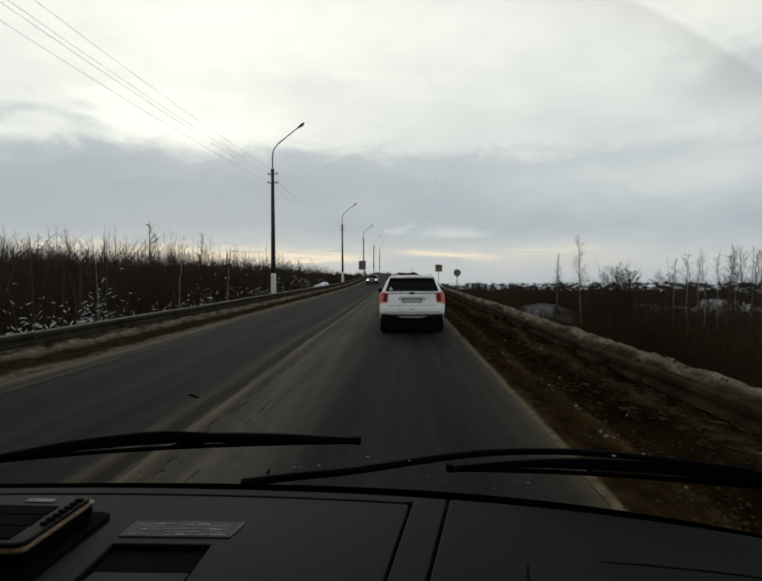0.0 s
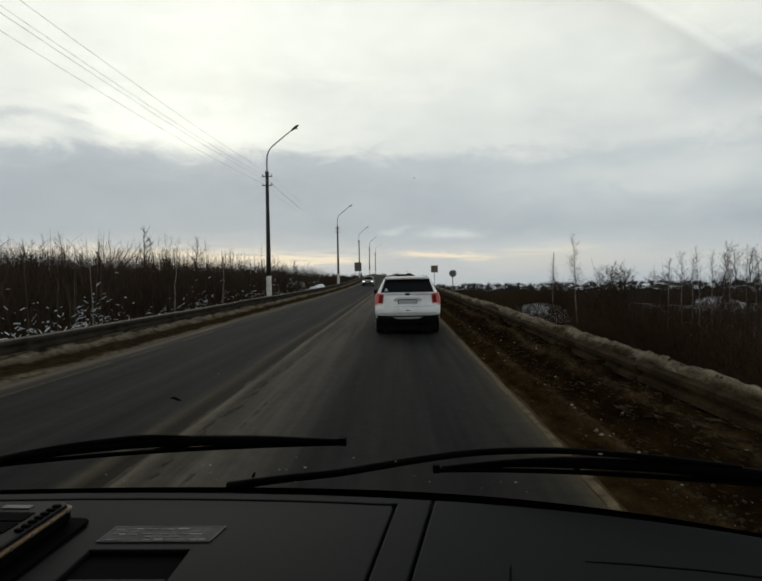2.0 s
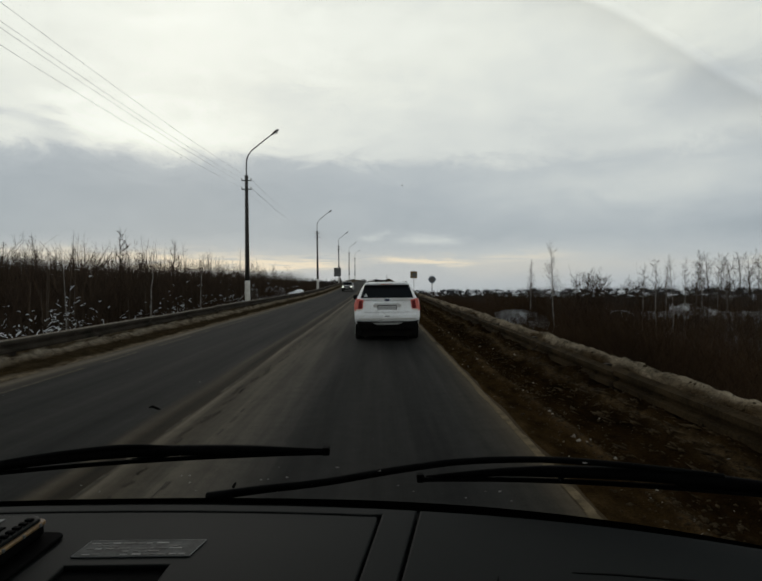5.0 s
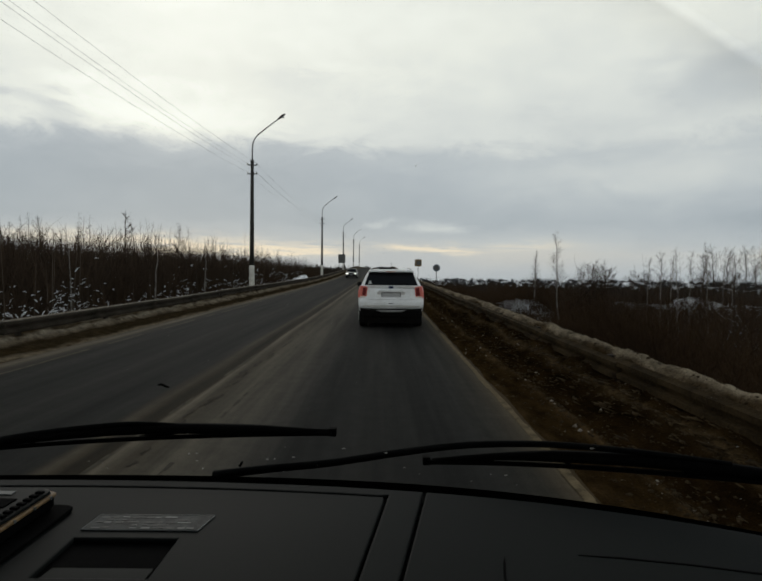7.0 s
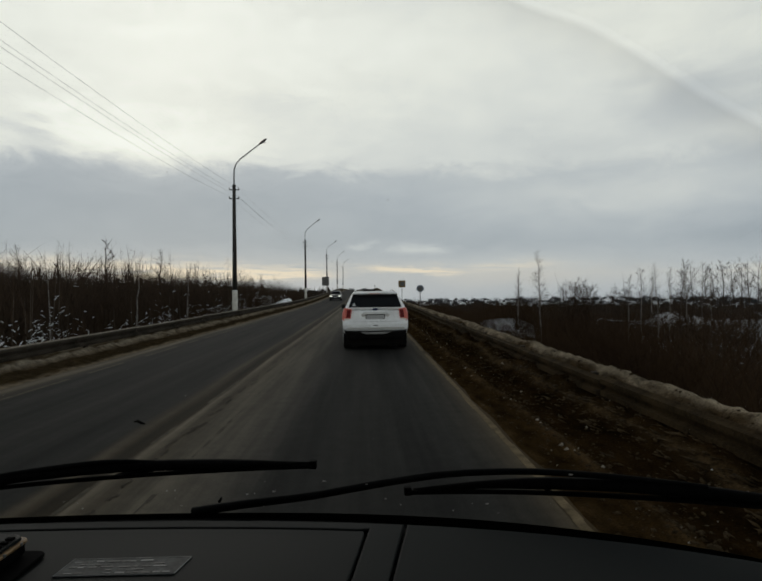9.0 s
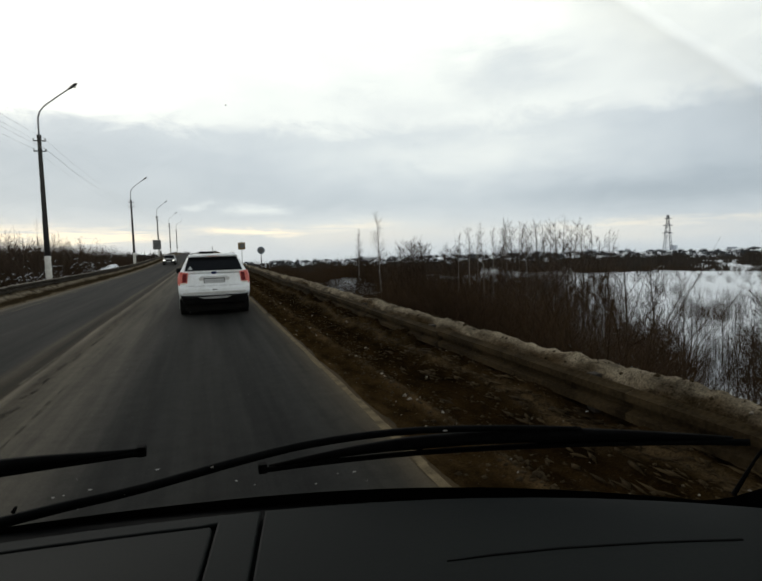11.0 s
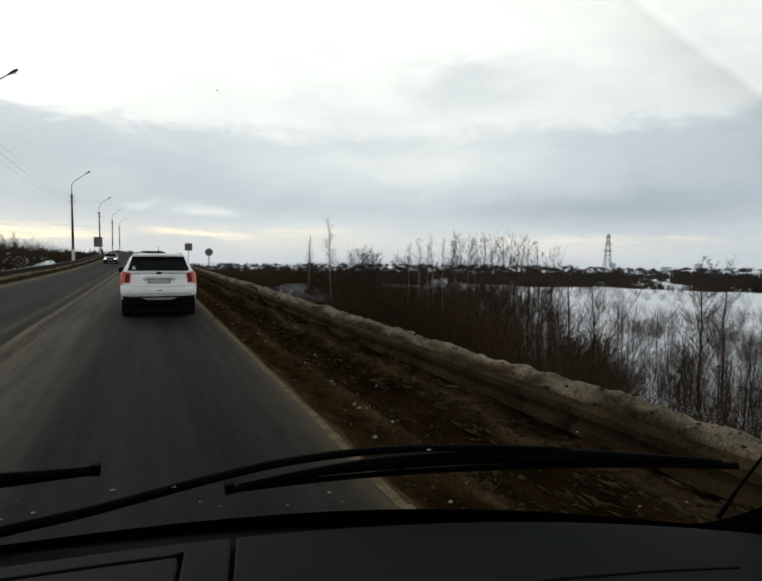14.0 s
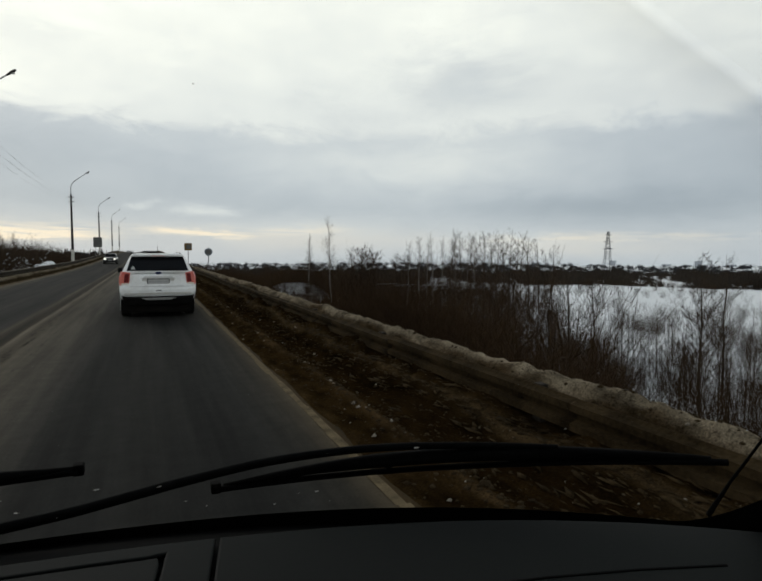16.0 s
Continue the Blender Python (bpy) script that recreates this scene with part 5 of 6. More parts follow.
        part("mud_flap", Geo().box(min(0.70 * s, 0.96 * s), max(0.70 * s, 0.96 * s), 0.52, 0.54, 0.16, 0.5), M_BLACKPL, ob)
        wheel(ob, 0.825 * s, 3.85, 0.385, 0.25, M_SILVER)
        part("exhaust", Geo().tube([(0.52 * s, 0.06, 0.40), (0.52 * s, 0.6, 0.40)], 0.04, 10), M_UNDER, ob, "exhaust pipe darkened like the shaded underside")
    part("lower_bumper", Geo().loft([[(-0.93, 0.05, 0.63), (0.93, 0.05, 0.63), (0.97, 0.45, 0.64), (-0.97, 0.45, 0.64)], [(-0.90, 0.03, 0.55), (0.90, 0.03, 0.55), (0.96, 0.45, 0.50), (-0.96, 0.45, 0.50)],
                                     [(-0.82, 0.14, 0.36), (0.82, 0.14, 0.36), (0.86, 0.5, 0.36), (-0.86, 0.5, 0.36)]]), M_BLACKPL, ob, "black plastic lower bumper", bevel=0.015)
    part("skid_plate", Geo().loft([[(-0.47, 0.020, 0.560), (0.47, 0.020, 0.560), (0.47, 0.08, 0.560), (-0.47, 0.08, 0.560)], [(-0.30, 0.026, 0.495), (0.30, 0.026, 0.495), (0.30, 0.1, 0.495), (-0.30, 0.1, 0.495)]]), M_SKID, ob, "dull silver skid strip", bevel=0.012)
    part("roof_bar", Geo().box(-0.36, 0.04, 1.3, 1.5, 1.775, 1.845), M_BLACKPL, roof, "dark bar on the roof", bevel=0.015)
    part("aerial", Geo().tube([(0.02, 1.32, 1.80), (0.02, 1.30, 1.99)], 0.006, 5), M_BLACKPL, roof)
    part("underbody", Geo().box(-0.82, 0.82, 0.22, 4.6, 0.14, 0.42), M_UNDER, ob, bevel=0.03)
    plate = part("number_plate", Geo().box(-0.27, 0.27, 0.085, 0.125, 0.945, 1.06), M_PLATE, ob, "dusty white number plate", bevel=0.006)
    for k in range(7):
        x = -0.21 + 0.07 * k
        part("plate_bar", Geo().box(x - 0.02, x + 0.02, 0.082, 0.09, 0.978, 1.027), M_PLATEPRINT, plate)
    part("plate_frame", Geo().box(-0.29, 0.29, 0.095, 0.135, 0.885, 1.08), M_BLACKPL, ob, bevel=0.01)
    # greyer panel laid over the tailgate paints the plate recess's shade
    part("plate_recess_shade", Geo().loft([[(-0.36, 0.112, 0.87), (0.36, 0.112, 0.87), (0.36, 0.2, 0.87), (-0.36, 0.2, 0.87)], [(-0.43, 0.121, 1.09), (0.43, 0.121, 1.09), (0.43, 0.2, 1.09), (-0.43, 0.2, 1.09)]]), M_CARDIRTSHADE, ob, "greyer panel painted as the plate recess's shade", bevel=0.008)
    part("trim_strip", Geo().loft([[(-0.40, 0.11, 1.09), (0.40, 0.11, 1.09), (0.40, 0.16, 1.09), (-0.40, 0.16, 1.09)], [(-0.36, 0.12, 1.145), (0.36, 0.12, 1.145), (0.36, 0.18, 1.145), (-0.36, 0.18, 1.145)]]), M_SILVER, ob, "grey chrome strip over the plate", bevel=0.01)
    part("badge", Geo().loft([[(0.085 * math.cos(a), yy, 1.235 + 0.035 * math.sin(a)) for a in (2 * math.pi * k / 20 for k in range(20))] for yy in (0.145, 0.22)]), M_BADGE, ob, "plain dark oval badge")
    part("tailgate_seam", Geo().box(-0.70, 0.70, 0.034, 0.06, 0.868, 0.873), M_SKID, ob)
    part("tow_cover", Geo().box(-0.07, 0.07, -0.004, 0.03, 0.745, 0.765), M_BLACKPL, ob, bevel=0.004)
    part("mud_film", Geo().box(-0.86, 0.86, -0.003, 0.02, 0.655, 0.70), M_CARDIRTSHADE, ob, "grey road dirt along the bumper's edge", bevel=0.004)
    return ob


suv().matrix_basis = pose(0.285, 16.8, 0.0, 0, 0, 0.3)


def oncoming_car():
    ob = thing("sedan", "dark dusty sedan with lit headlamps in the oncoming lane", "car")
    rings = []
    for y, w, zb, zt in ((0.0, 0.72, 0.35, 0.72), (0.12, 0.82, 0.25, 0.80), (0.9, 0.87, 0.22, 0.90), (2.0, 0.88, 0.22, 0.95), (3.4, 0.88, 0.22, 0.98), (4.1, 0.85, 0.25, 0.98), (4.4, 0.75, 0.35, 0.9)):
        h = zt - zb
        half = [(0.0, zb), (w * 0.9, zb), (w, zb + 0.3 * h), (w * 0.98, zb + 0.75 * h), (w * 0.85, zt), (0.0, zt)]
        rings.append([(x, y, z) for x, z in half] + [(-x, y, z) for x, z in reversed(half[1:-1])])
    part("body", Geo().loft(rings), M_CARDARK, ob, smooth=True)
    part("cabin", Geo().loft([rounded(0.78, 0.78, 1.2, 3.9, 0.92, 0.15), rounded(0.62, 0.62, 1.8, 3.4, 1.36, 0.15), rounded(0.5, 0.5, 2.0, 3.2, 1.43, 0.12)]), M_CARDARK, ob, smooth=True)
    part("windscreen", Geo().add([(-0.68, 1.225, 0.97), (0.68, 1.225, 0.97), (0.56, 1.72, 1.34), (-0.56, 1.72, 1.34)], [(0, 1, 2, 3)]), M_TINT, ob)
    for s in (-1, 1):
        part("headlamp", Geo().box(min(0.45 * s, 0.75 * s), max(0.45 * s, 0.75 * s), -0.01, 0.12, 0.58, 0.72), M_HEADLAMP, ob, "lit headlamp", bevel=0.02)
        wheel(ob, 0.75 * s, 0.8, 0.31, 0.2, M_SILVER)
        wheel(ob, 0.75 * s, 3.5, 0.31, 0.2, M_SILVER)
        part("mirror", Geo().box(min(0.85 * s, 1.0 * s), max(0.85 * s, 1.0 * s), 1.5, 1.6, 0.95, 1.08), M_CARDARK, ob, bevel=0.03)
    part("grille", Geo().box(-0.38, 0.38, -0.012, 0.05, 0.42, 0.66), M_BLACKPL, ob, bevel=0.02)
    part("number_plate", Geo().box(-0.26, 0.26, -0.03, 0.0, 0.44, 0.54), M_PLATE, ob)
    return ob


oncoming_car().matrix_basis = pose(-4.6, 84, float(road_z(86)), 0.0, 0, 0)


# ---------------------------------------------------------------- road signs
def sign_post(name, label, x, y, make):
    ob = thing(name, label, "road sign", at=pose(x, y, float(road_z(y))))
    make(ob)
    return ob


def board(ob):
    for x in (-0.45, 0.45):
        part("pole", Geo().tube([(x, 0, -0.8), (x, 0, 3.9)], 0.04, 8), M_GALV, ob)
    p = part("panel", Geo().box(-0.8, 0.8, -0.06, -0.03, 1.9, 3.9), M_SIGNBACK, ob, "bare grey back of the board", bevel=0.01)
    for z in (2.3, 3.4):
        part("brace", Geo().box(-0.75, 0.75, -0.1, -0.06, z, z + 0.06), M_GALV, p)


sign_post("sign_board", "grey-backed sign board on two tube legs beside a lamp post", POST_X - 0.2, 127.8, board)


def square_sign(ob):
    part("pole", Geo().tube([(0, 0.05, -0.8), (0, 0.05, 2.95)], 0.04, 8), M_GALV, ob)
    p = part("panel", Geo().box(-0.45, 0.45, -0.02, 0.0, 1.95, 2.85), M_SIGNYELLOW, ob, "faded yellow panel", bevel=0.008)
    part("symbol", Geo().box(-0.2, 0.32, -0.03, -0.02, 2.15, 2.65), M_SIGNBACK, p, "worn dark symbol")


sign_post("square_sign", "faded yellow square road sign on a tube pole", 4.75, 74.0, square_sign)


def round_sign(ob):
    part("pole", Geo().tube([(0, 0.05, -0.8), (0, 0.05, 2.0)], 0.035, 8), M_GALV, ob)
    disc = lambda r, y0, y1: Geo().loft([[(r * math.cos(a), yy, 1.85 + r * math.sin(a)) for a in (2 * math.pi * k / 28 for k in range(28))] for yy in (y0, y1)])
    p = part("panel", disc(0.3, -0.02, 0.0), M_SIGNBLUE, ob, "weathered round panel")
    part("symbol", disc(0.2, -0.03, -0.02), M_SIGNBACK, p)


sign_post("round_sign", "small weathered round sign on a tube pole", 4.45, 46.0, round_sign)


# ---------------------------------------------------------------- the van that carries the camera
MIDDLE = -0.4


def glass_y(x, z):
    u = x - MIDDLE
    return 0.95 - 0.178 * u * u - 0.150 * u ** 4 - 0.5 * (z - 1.53)


def dash_y(x):
    u = x - MIDDLE
    return 0.822 - 0.13 * u * u - 0.11 * u ** 4


DZ = 1.516
van = thing("van", "dark van cab seen from its passenger seat", "van")
X0, X1 = -1.46, 0.66
dash = part("dashboard", Geo(), M_DASH, van, "dark grey grained plastic dashboard")
# the dashboard's body under its panels: top base, rounded front, trough before the glass, shade painted near-black
cols = np.linspace(X0, X1, 49)
rows_ = []
for x in cols:
    e = dash_y(x)
    rows_.append([(x, 0.30, 0.75), (x, 0.36, 1.25), (x, 0.385, 1.40), (x, 0.41, 1.47), (x, 0.45, 1.503), (x, 0.50, DZ - 0.006), (x, e - 0.03, DZ - 0.006), (x, e - 0.004, DZ - 0.009), (x, e + 0.004, DZ - 0.022)])
g = Geo().loft(rows_, caps=False, closed=False)
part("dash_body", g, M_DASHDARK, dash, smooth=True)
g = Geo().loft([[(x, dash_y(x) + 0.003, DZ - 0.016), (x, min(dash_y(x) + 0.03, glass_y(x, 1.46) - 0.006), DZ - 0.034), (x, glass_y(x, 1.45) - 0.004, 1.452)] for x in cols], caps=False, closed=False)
part("demister_trough", g, M_DASHDARK, dash, "trough below the glass with its shade painted near-black", smooth=True)


def panel(name, outline, hole=None, z=DZ, depth=0.005, lip=0.0022, material=None, label=""):
    """A moulded panel: flat top with a small rounded lip, optionally with an opening."""
    bm = bmesh.new()
    edges = []
    for loop in ([outline, hole] if hole else [outline]):
        vs = [bm.verts.new((x, y, z)) for x, y in loop]
        edges += [bm.edges.new((a, b)) for a, b in zip(vs, vs[1:] + vs[:1])]
    res = bmesh.ops.triangle_fill(bm, edges=edges, use_beauty=True)
    faces = [f for f in res["geom"] if isinstance(f, bmesh.types.BMFace)]
    bmesh.ops.dissolve_limit(bm, angle_limit=0.02, verts=bm.verts[:], edges=bm.edges[:]) if not hole else None
    bmesh.ops.recalc_face_normals(bm, faces=bm.faces)
    for f in bm.faces:
        if f.normal.z < 0:
            f.normal_flip()
    rim = [e for e in bm.edges if e.is_boundary]
    ret = bmesh.ops.extrude_edge_only(bm, edges=rim)
    bmesh.ops.translate(bm, verts=[v for v in ret["geom"] if isinstance(v, bmesh.types.BMVert)], vec=(0, 0, -depth))
    bmesh.ops.recalc_face_normals(bm, faces=bm.faces)
    bmesh.ops.bevel(bm, geom=[e for e in rim if e.is_valid], offset=lip, segments=2, affect="EDGES", profile=0.5)
    me = bpy.data.meshes.new(name)
    bm.to_mesh(me)
    bm.free()
    me.materials.append(material or M_DASH)
    return part(name, me, None, dash, label)


def arc_edge(xa, xb, inset, n=14):
    return [(x, dash_y(x) - inset) for x in np.linspace(xa, xb, n)]


GAP = 0.0035
# seams as straight lines: x at a given y
seam1 = lambda y: 0.0155 + (y - 0.767) * 0.155
seam2 = lambda y: 0.0675 + (y - 0.780) * 0.185
FRONT = 0.46
lid_far = arc_edge(-0.62, -0.005, 0.030)
hole = [(-0.338, 0.566), (-0.222, 0.566), (-0.222, 0.646), (-0.338, 0.646)]
outline = [(-0.66, FRONT), (seam1(FRONT) - GAP, FRONT), (seam1(0.755) - GAP, 0.755), (seam1(0.768) - GAP - 0.003, 0.768)] + lid_far[::-1] + [(-0.66, 0.77)]
panel("airbag_lid", outline, hole, label="flat grained lid with a small tray opening")
# the frame round the lid: rear strip and the strip between the seams
outline = [(X0 + 0.04, 0.74)] + arc_edge(X0 + 0.04, seam2(0.78) - GAP, 0.003, 26) + [(seam2(FRONT) - GAP, FRONT), (seam1(FRONT), FRONT), (seam1(0.757), 0.757), (seam1(0.772), 0.773)] + arc_edge(-0.62, 0.0, 0.0265)[::-1] + [(-0.664, 0.772), (-0.664, FRONT), (X0 + 0.04, FRONT)]
panel("dash_rim", outline)
outline = [(seam2(FRONT), FRONT)] + [(seam2(0.775), 0.775)] + arc_edge(seam2(0.78) + 0.001, X1 - 0.02, 0.003, 16) + [(X1 - 0.02, FRONT)]
panel("glovebox_top", outline, label="broad grained panel over the glove box")
# dark raised strip across the right-hand panel and a short curved one, painting grooves' shade
def groove(pts, w):
    g = Geo()
    rings = []
    for i, (x, y) in enumerate(pts):
        a, b = pts[max(i - 1, 0)], pts[min(i + 1, len(pts) - 1)]
        t = Vector((b[0] - a[0], b[1] - a[1])).normalized()
        s = w * (0.25 if i in (0,) else 1.0)
        nx, ny = -t.y * s, t.x * s
        rings.append([(x + nx, y + ny, DZ - 0.0005), (x + nx * 0.6, y + ny * 0.6, DZ + 0.0007), (x - nx * 0.6, y - ny * 0.6, DZ + 0.0007), (x - nx, y - ny, DZ - 0.0005)])
    g.loft(rings)
    part("groove", g, M_DASHDARK, dash, "narrow dark strip painted as a groove's shade")


groove([(0.218, 0.618), (0.26, 0.613), (0.33, 0.600), (0.42, 0.577), (0.50, 0.552)], 0.0019)
groove([(0.138, 0.612), (0.135, 0.60), (0.130, 0.575), (0.126, 0.54), (0.122, FRONT)], 0.0016)
# tray in the lid: well with its shade painted black, grey flap hinged over its nearer part
part("tray_well", Geo().box(-0.345, -0.215, 0.555, 0.655, DZ - 0.05, DZ - 0.045).box(-0.345, -0.215, 0.648, 0.66, DZ - 0.05, DZ - 0.006).box(-0.345, -0.34, 0.555, 0.655, DZ - 0.05, DZ - 0.006).box(-0.22, -0.215, 0.555, 0.655, DZ - 0.05, DZ - 0.006), M_DASHDARK, dash, "tray well with its shade painted near-black")
part("tray_flap", Geo().loft([[(-0.333, 0.569, DZ - 0.004), (-0.227, 0.569, DZ - 0.004), (-0.227, 0.569, DZ - 0.008), (-0.333, 0.569, DZ - 0.008)], [(-0.333, 0.620, DZ - 0.008), (-0.227, 0.620, DZ - 0.008), (-0.227, 0.620, DZ - 0.012), (-0.333, 0.620, DZ - 0.012)]]), M_DASH, dash, "grey plastic flap", bevel=0.0012)
# label stuck to the lid, with print that cannot be read
lab = part("warning_label", Geo().prism([(-0.340, 0.6635), (-0.205, 0.6635), (-0.197, 0.7035), (-0.336, 0.7035)], DZ, DZ + 0.0012), M_LABEL, dash, "scuffed silvery label with faded print", bevel=0.0004)
rl = random.Random(12)
for row in range(5):
    x = -0.331
    while x < -0.214:
        l = rl.uniform(0.004, 0.016)
        y0 = 0.6675 + 0.0068 * row + rl.uniform(-0.0008, 0.0008)
        if rl.random() > 0.3 and x + l < -0.208:
            part("print_bar", Geo().box(x, x + l, y0, y0 + rl.uniform(0.0018, 0.0038), DZ + 0.0008, DZ + 0.0016), M_LABELWHITE if rl.random() < (0.55 if row == 4 else 0.22) else M_LABELBAR, lab)
        x += l + rl.uniform(0.001, 0.006)
for x0, y0, x1, y1 in ((-0.340, 0.6635, -0.205, 0.6635), (-0.205, 0.6635, -0.197, 0.7035), (-0.197, 0.7035, -0.336, 0.7035), (-0.336, 0.7035, -0.340, 0.6635)):
    part("label_edge", Geo().tube([(x0, y0, DZ + 0.001), (x1, y1, DZ + 0.001)], 0.0007, 5), M_LABELWHITE, lab)

# windscreen, its black edge band, dust film and specks
gx, gzs = np.linspace(X0, X1 + 0.01, 60), np.linspace(1.44, 2.24, 30)
GX, GZ = np.meshgrid(gx, gzs)
v = np.stack([GX, glass_y(GX, GZ), GZ], -1).reshape(-1, 3)
i = (np.arange(29)[:, None] * 60 + np.arange(59)).ravel()
screen = part("windscreen", array_mesh("windscreen", v, np.stack([i, i + 1, i + 61, i + 60], -1), M_GLASS, True), None, van, "wide curved windscreen with a dusty unswept border")
screen.visible_shadow = False


def band_top(x):
    u = abs(x - MIDDLE)
    z = 1.462 + 0.035 * u * u
    if u > 0.965:
        z += 0.034 * ((u - 0.965) / 0.045) ** 2.0
    return z


xs_b = [x for x in np.linspace(X0 + 0.04, 0.56, 50)] + [0.57, 0.58, 0.59, 0.60, 0.607, 0.613, 0.618]
g = Geo().loft([[(x, glass_y(x, 1.43) - 0.004, 1.43), (x, glass_y(x, band_top(x)) - 0.004, band_top(x))] for x in xs_b], caps=False, closed=False)
zs_b = np.linspace(band_top(0.618), 2.24, 14)
g.loft([[(0.618 + 0.01 * k / 13, glass_y(0.618, z) - 0.004, z), (X1, glass_y(X1, z) - 0.004, z)] for k, z in enumerate(zs_b)], caps=False, closed=False)
g.loft([[(0.618, glass_y(0.618, z) - 0.004, z), (X1, glass_y(X1, z) - 0.004, z)] for z in np.linspace(1.43, band_top(0.618), 6)], caps=False, closed=False)
part("edge_band", g, M_FRIT, screen, "black painted glass border")

# the border of the wiped arc, from the top of the glass down its side
ARC = [(0.02, 2.197), (0.11, 2.156), (0.181, 2.120), (0.241, 2.094), (0.30, 2.057), (0.354, 2.018), (0.41, 1.982), (0.46, 1.950), (0.515, 1.905), (0.56, 1.855), (0.60, 1.80), (0.64, 1.73)]


def smooth_path(pts, n=28):
    """Catmull-Rom through the points."""
    P = [np.array(p, float) for p in pts]
    P = [2 * P[0] - P[1]] + P + [2 * P[-1] - P[-2]]
    out = []
    for k in range(1, len(P) - 2):
        for s in np.linspace(0, 1, max(3, n // (len(P) - 3)), endpoint=False):
            a, b, c, d = P[k - 1:k + 3]
            out.append(0.5 * (2 * b + (c - a) * s + (2 * a - 5 * b + 4 * c - d) * s * s + (3 * b - a - 3 * c + d) * s ** 3))
    out.append(P[-2])
    return [tuple(p) for p in out]


def swept(inner, outer, off):
    rings = []
    for x, z in smooth_path(ARC, 64):
        row = []
        for k in range(6):
            s = inner + (outer - inner) * k / 5
            a, c = x + s * 0.85, z + s * 0.5
            row.append((min(a, X1), glass_y(min(a, X1), min(c, 2.235)) + off, min(c, 2.235)))
        rings.append(row)
    return Geo().loft(rings, caps=False, closed=False)


film = part("dust_film", swept(0.004, 0.7, 0.003), M_GRIME, screen, "thin film of dried dirt outside the wiped arc", smooth=True)
film.visible_shadow = False


def grime_edge():
    """The dirt left at the end of the blade's stroke: builds up towards the rim, then stops."""
    across = np.linspace(-0.055, 0.006, 12)
    dirt = np.where(across < 0, ((across + 0.055) / 0.055) ** 2.2, 0.0)
    v, d = [], []
    path = smooth_path(ARC, 64)
    for x, z in path:
        for s_, k in zip(across, dirt):
            a, c = min(x + s_ * 0.72, X1), min(z + s_ * 0.69, 2.235)
            v.append((a, glass_y(a, c) + 0.004, c))
            d.append(0.19 * k)
    n = len(across)
    i = (np.arange(len(path) - 1)[:, None] * n + np.arange(n - 1)).ravel()
    me = array_mesh("dust_edge", v, np.stack([i, i + 1, i + 1 + n, i + n], -1), grime_edge_mat(), True)
    me.attributes.new("dirt", "FLOAT", "POINT").data.foreach_set("value", d)
    edge = part("dust_edge", me, None, screen, "soft dirty rim of the wiped arc")
    edge.visible_shadow = False


def grime_edge_mat():
    m = bpy.data.materials.new("glass_grime_edge")
    m.use_nodes = True
    t = m.node_tree
    t.nodes.clear()
    N, L = t.nodes.new, t.links.new
    at, mx, df = N("ShaderNodeAttribute"), N("ShaderNodeMixShader"), N("ShaderNodeBsdfDiffuse")
    at.attribute_name = "dirt"
    df.inputs["Color"].default_value = (0.30, 0.30, 0.28, 1)
    L(at.outputs["Fac"], mx.inputs[0])
    L(N("ShaderNodeBsdfTransparent").outputs[0], mx.inputs[1])
    L(df.outputs[0], mx.inputs[2])
    L(mx.outputs[0], N("ShaderNodeOutputMaterial").inputs["Surface"])
    return m


grime_edge()
rs = random.Random(31)
fleck = Geo()
for k in range(26):
    x, z = rs.uniform(-0.5, 0.48), 1.475 + 0.05 * rs.random() ** 2 + 0.075 * max(0, rs.random() - 0.2) * (rs.random() > 0.6)
    z += 0.035 * (x - MIDDLE) ** 2
    s = rs.uniform(0.0004, 0.0013)
    fleck.add([(x + s * rs.uniform(-2, 2) + dx * s * 2.2, glass_y(x, z) - 0.002, z + dz * s) for dx, dz in ((-1, -0.6), (0.2, -1), (1, -0.2), (0.6, 0.8), (-0.5, 1))], [(0, 1, 2, 3, 4)])
for k in range(5):
    x, z = rs.uniform(-0.6, 0.5), rs.uniform(1.56, 2.0)
    s = rs.uniform(0.0004, 0.0010)
    fleck.add([(x + dx * s, glass_y(x, z) - 0.002, z + dz * s) for dx, dz in ((-1, -0.6), (0.2, -1), (1, -0.2), (0.6, 0.8), (-0.5, 1))], [(0, 1, 2, 3, 4)])
part("dirt_specks", fleck, M_SPECK, screen, "tiny pale dirt specks", kind="stuff")
part("dark_chip", Geo().tube([(-0.341, glass_y(-0.341, 1.6375) - 0.004, 1.6375), (-0.335, glass_y(-0.335, 1.6385) - 0.004, 1.6387), (-0.329, glass_y(-0.329, 1.635) - 0.004, 1.6350), (-0.324, glass_y(-0.324, 1.6335) - 0.004, 1.6335)], [0.0012, 0.0022, 0.002, 0.0008], 5), M_WIPER, screen, "dark scrap stuck to the glass")
part("dark_chip", Geo().tube([(-0.232, glass_y(-0.232, 1.486) - 0.004, 1.486), (-0.227, glass_y(-0.227, 1.494) - 0.004, 1.494)], [0.0028, 0.002], 5), M_WIPER, screen)


def on_glass(pts, off):
    return [(x, glass_y(x, z) + off, z) for x, z in pts]


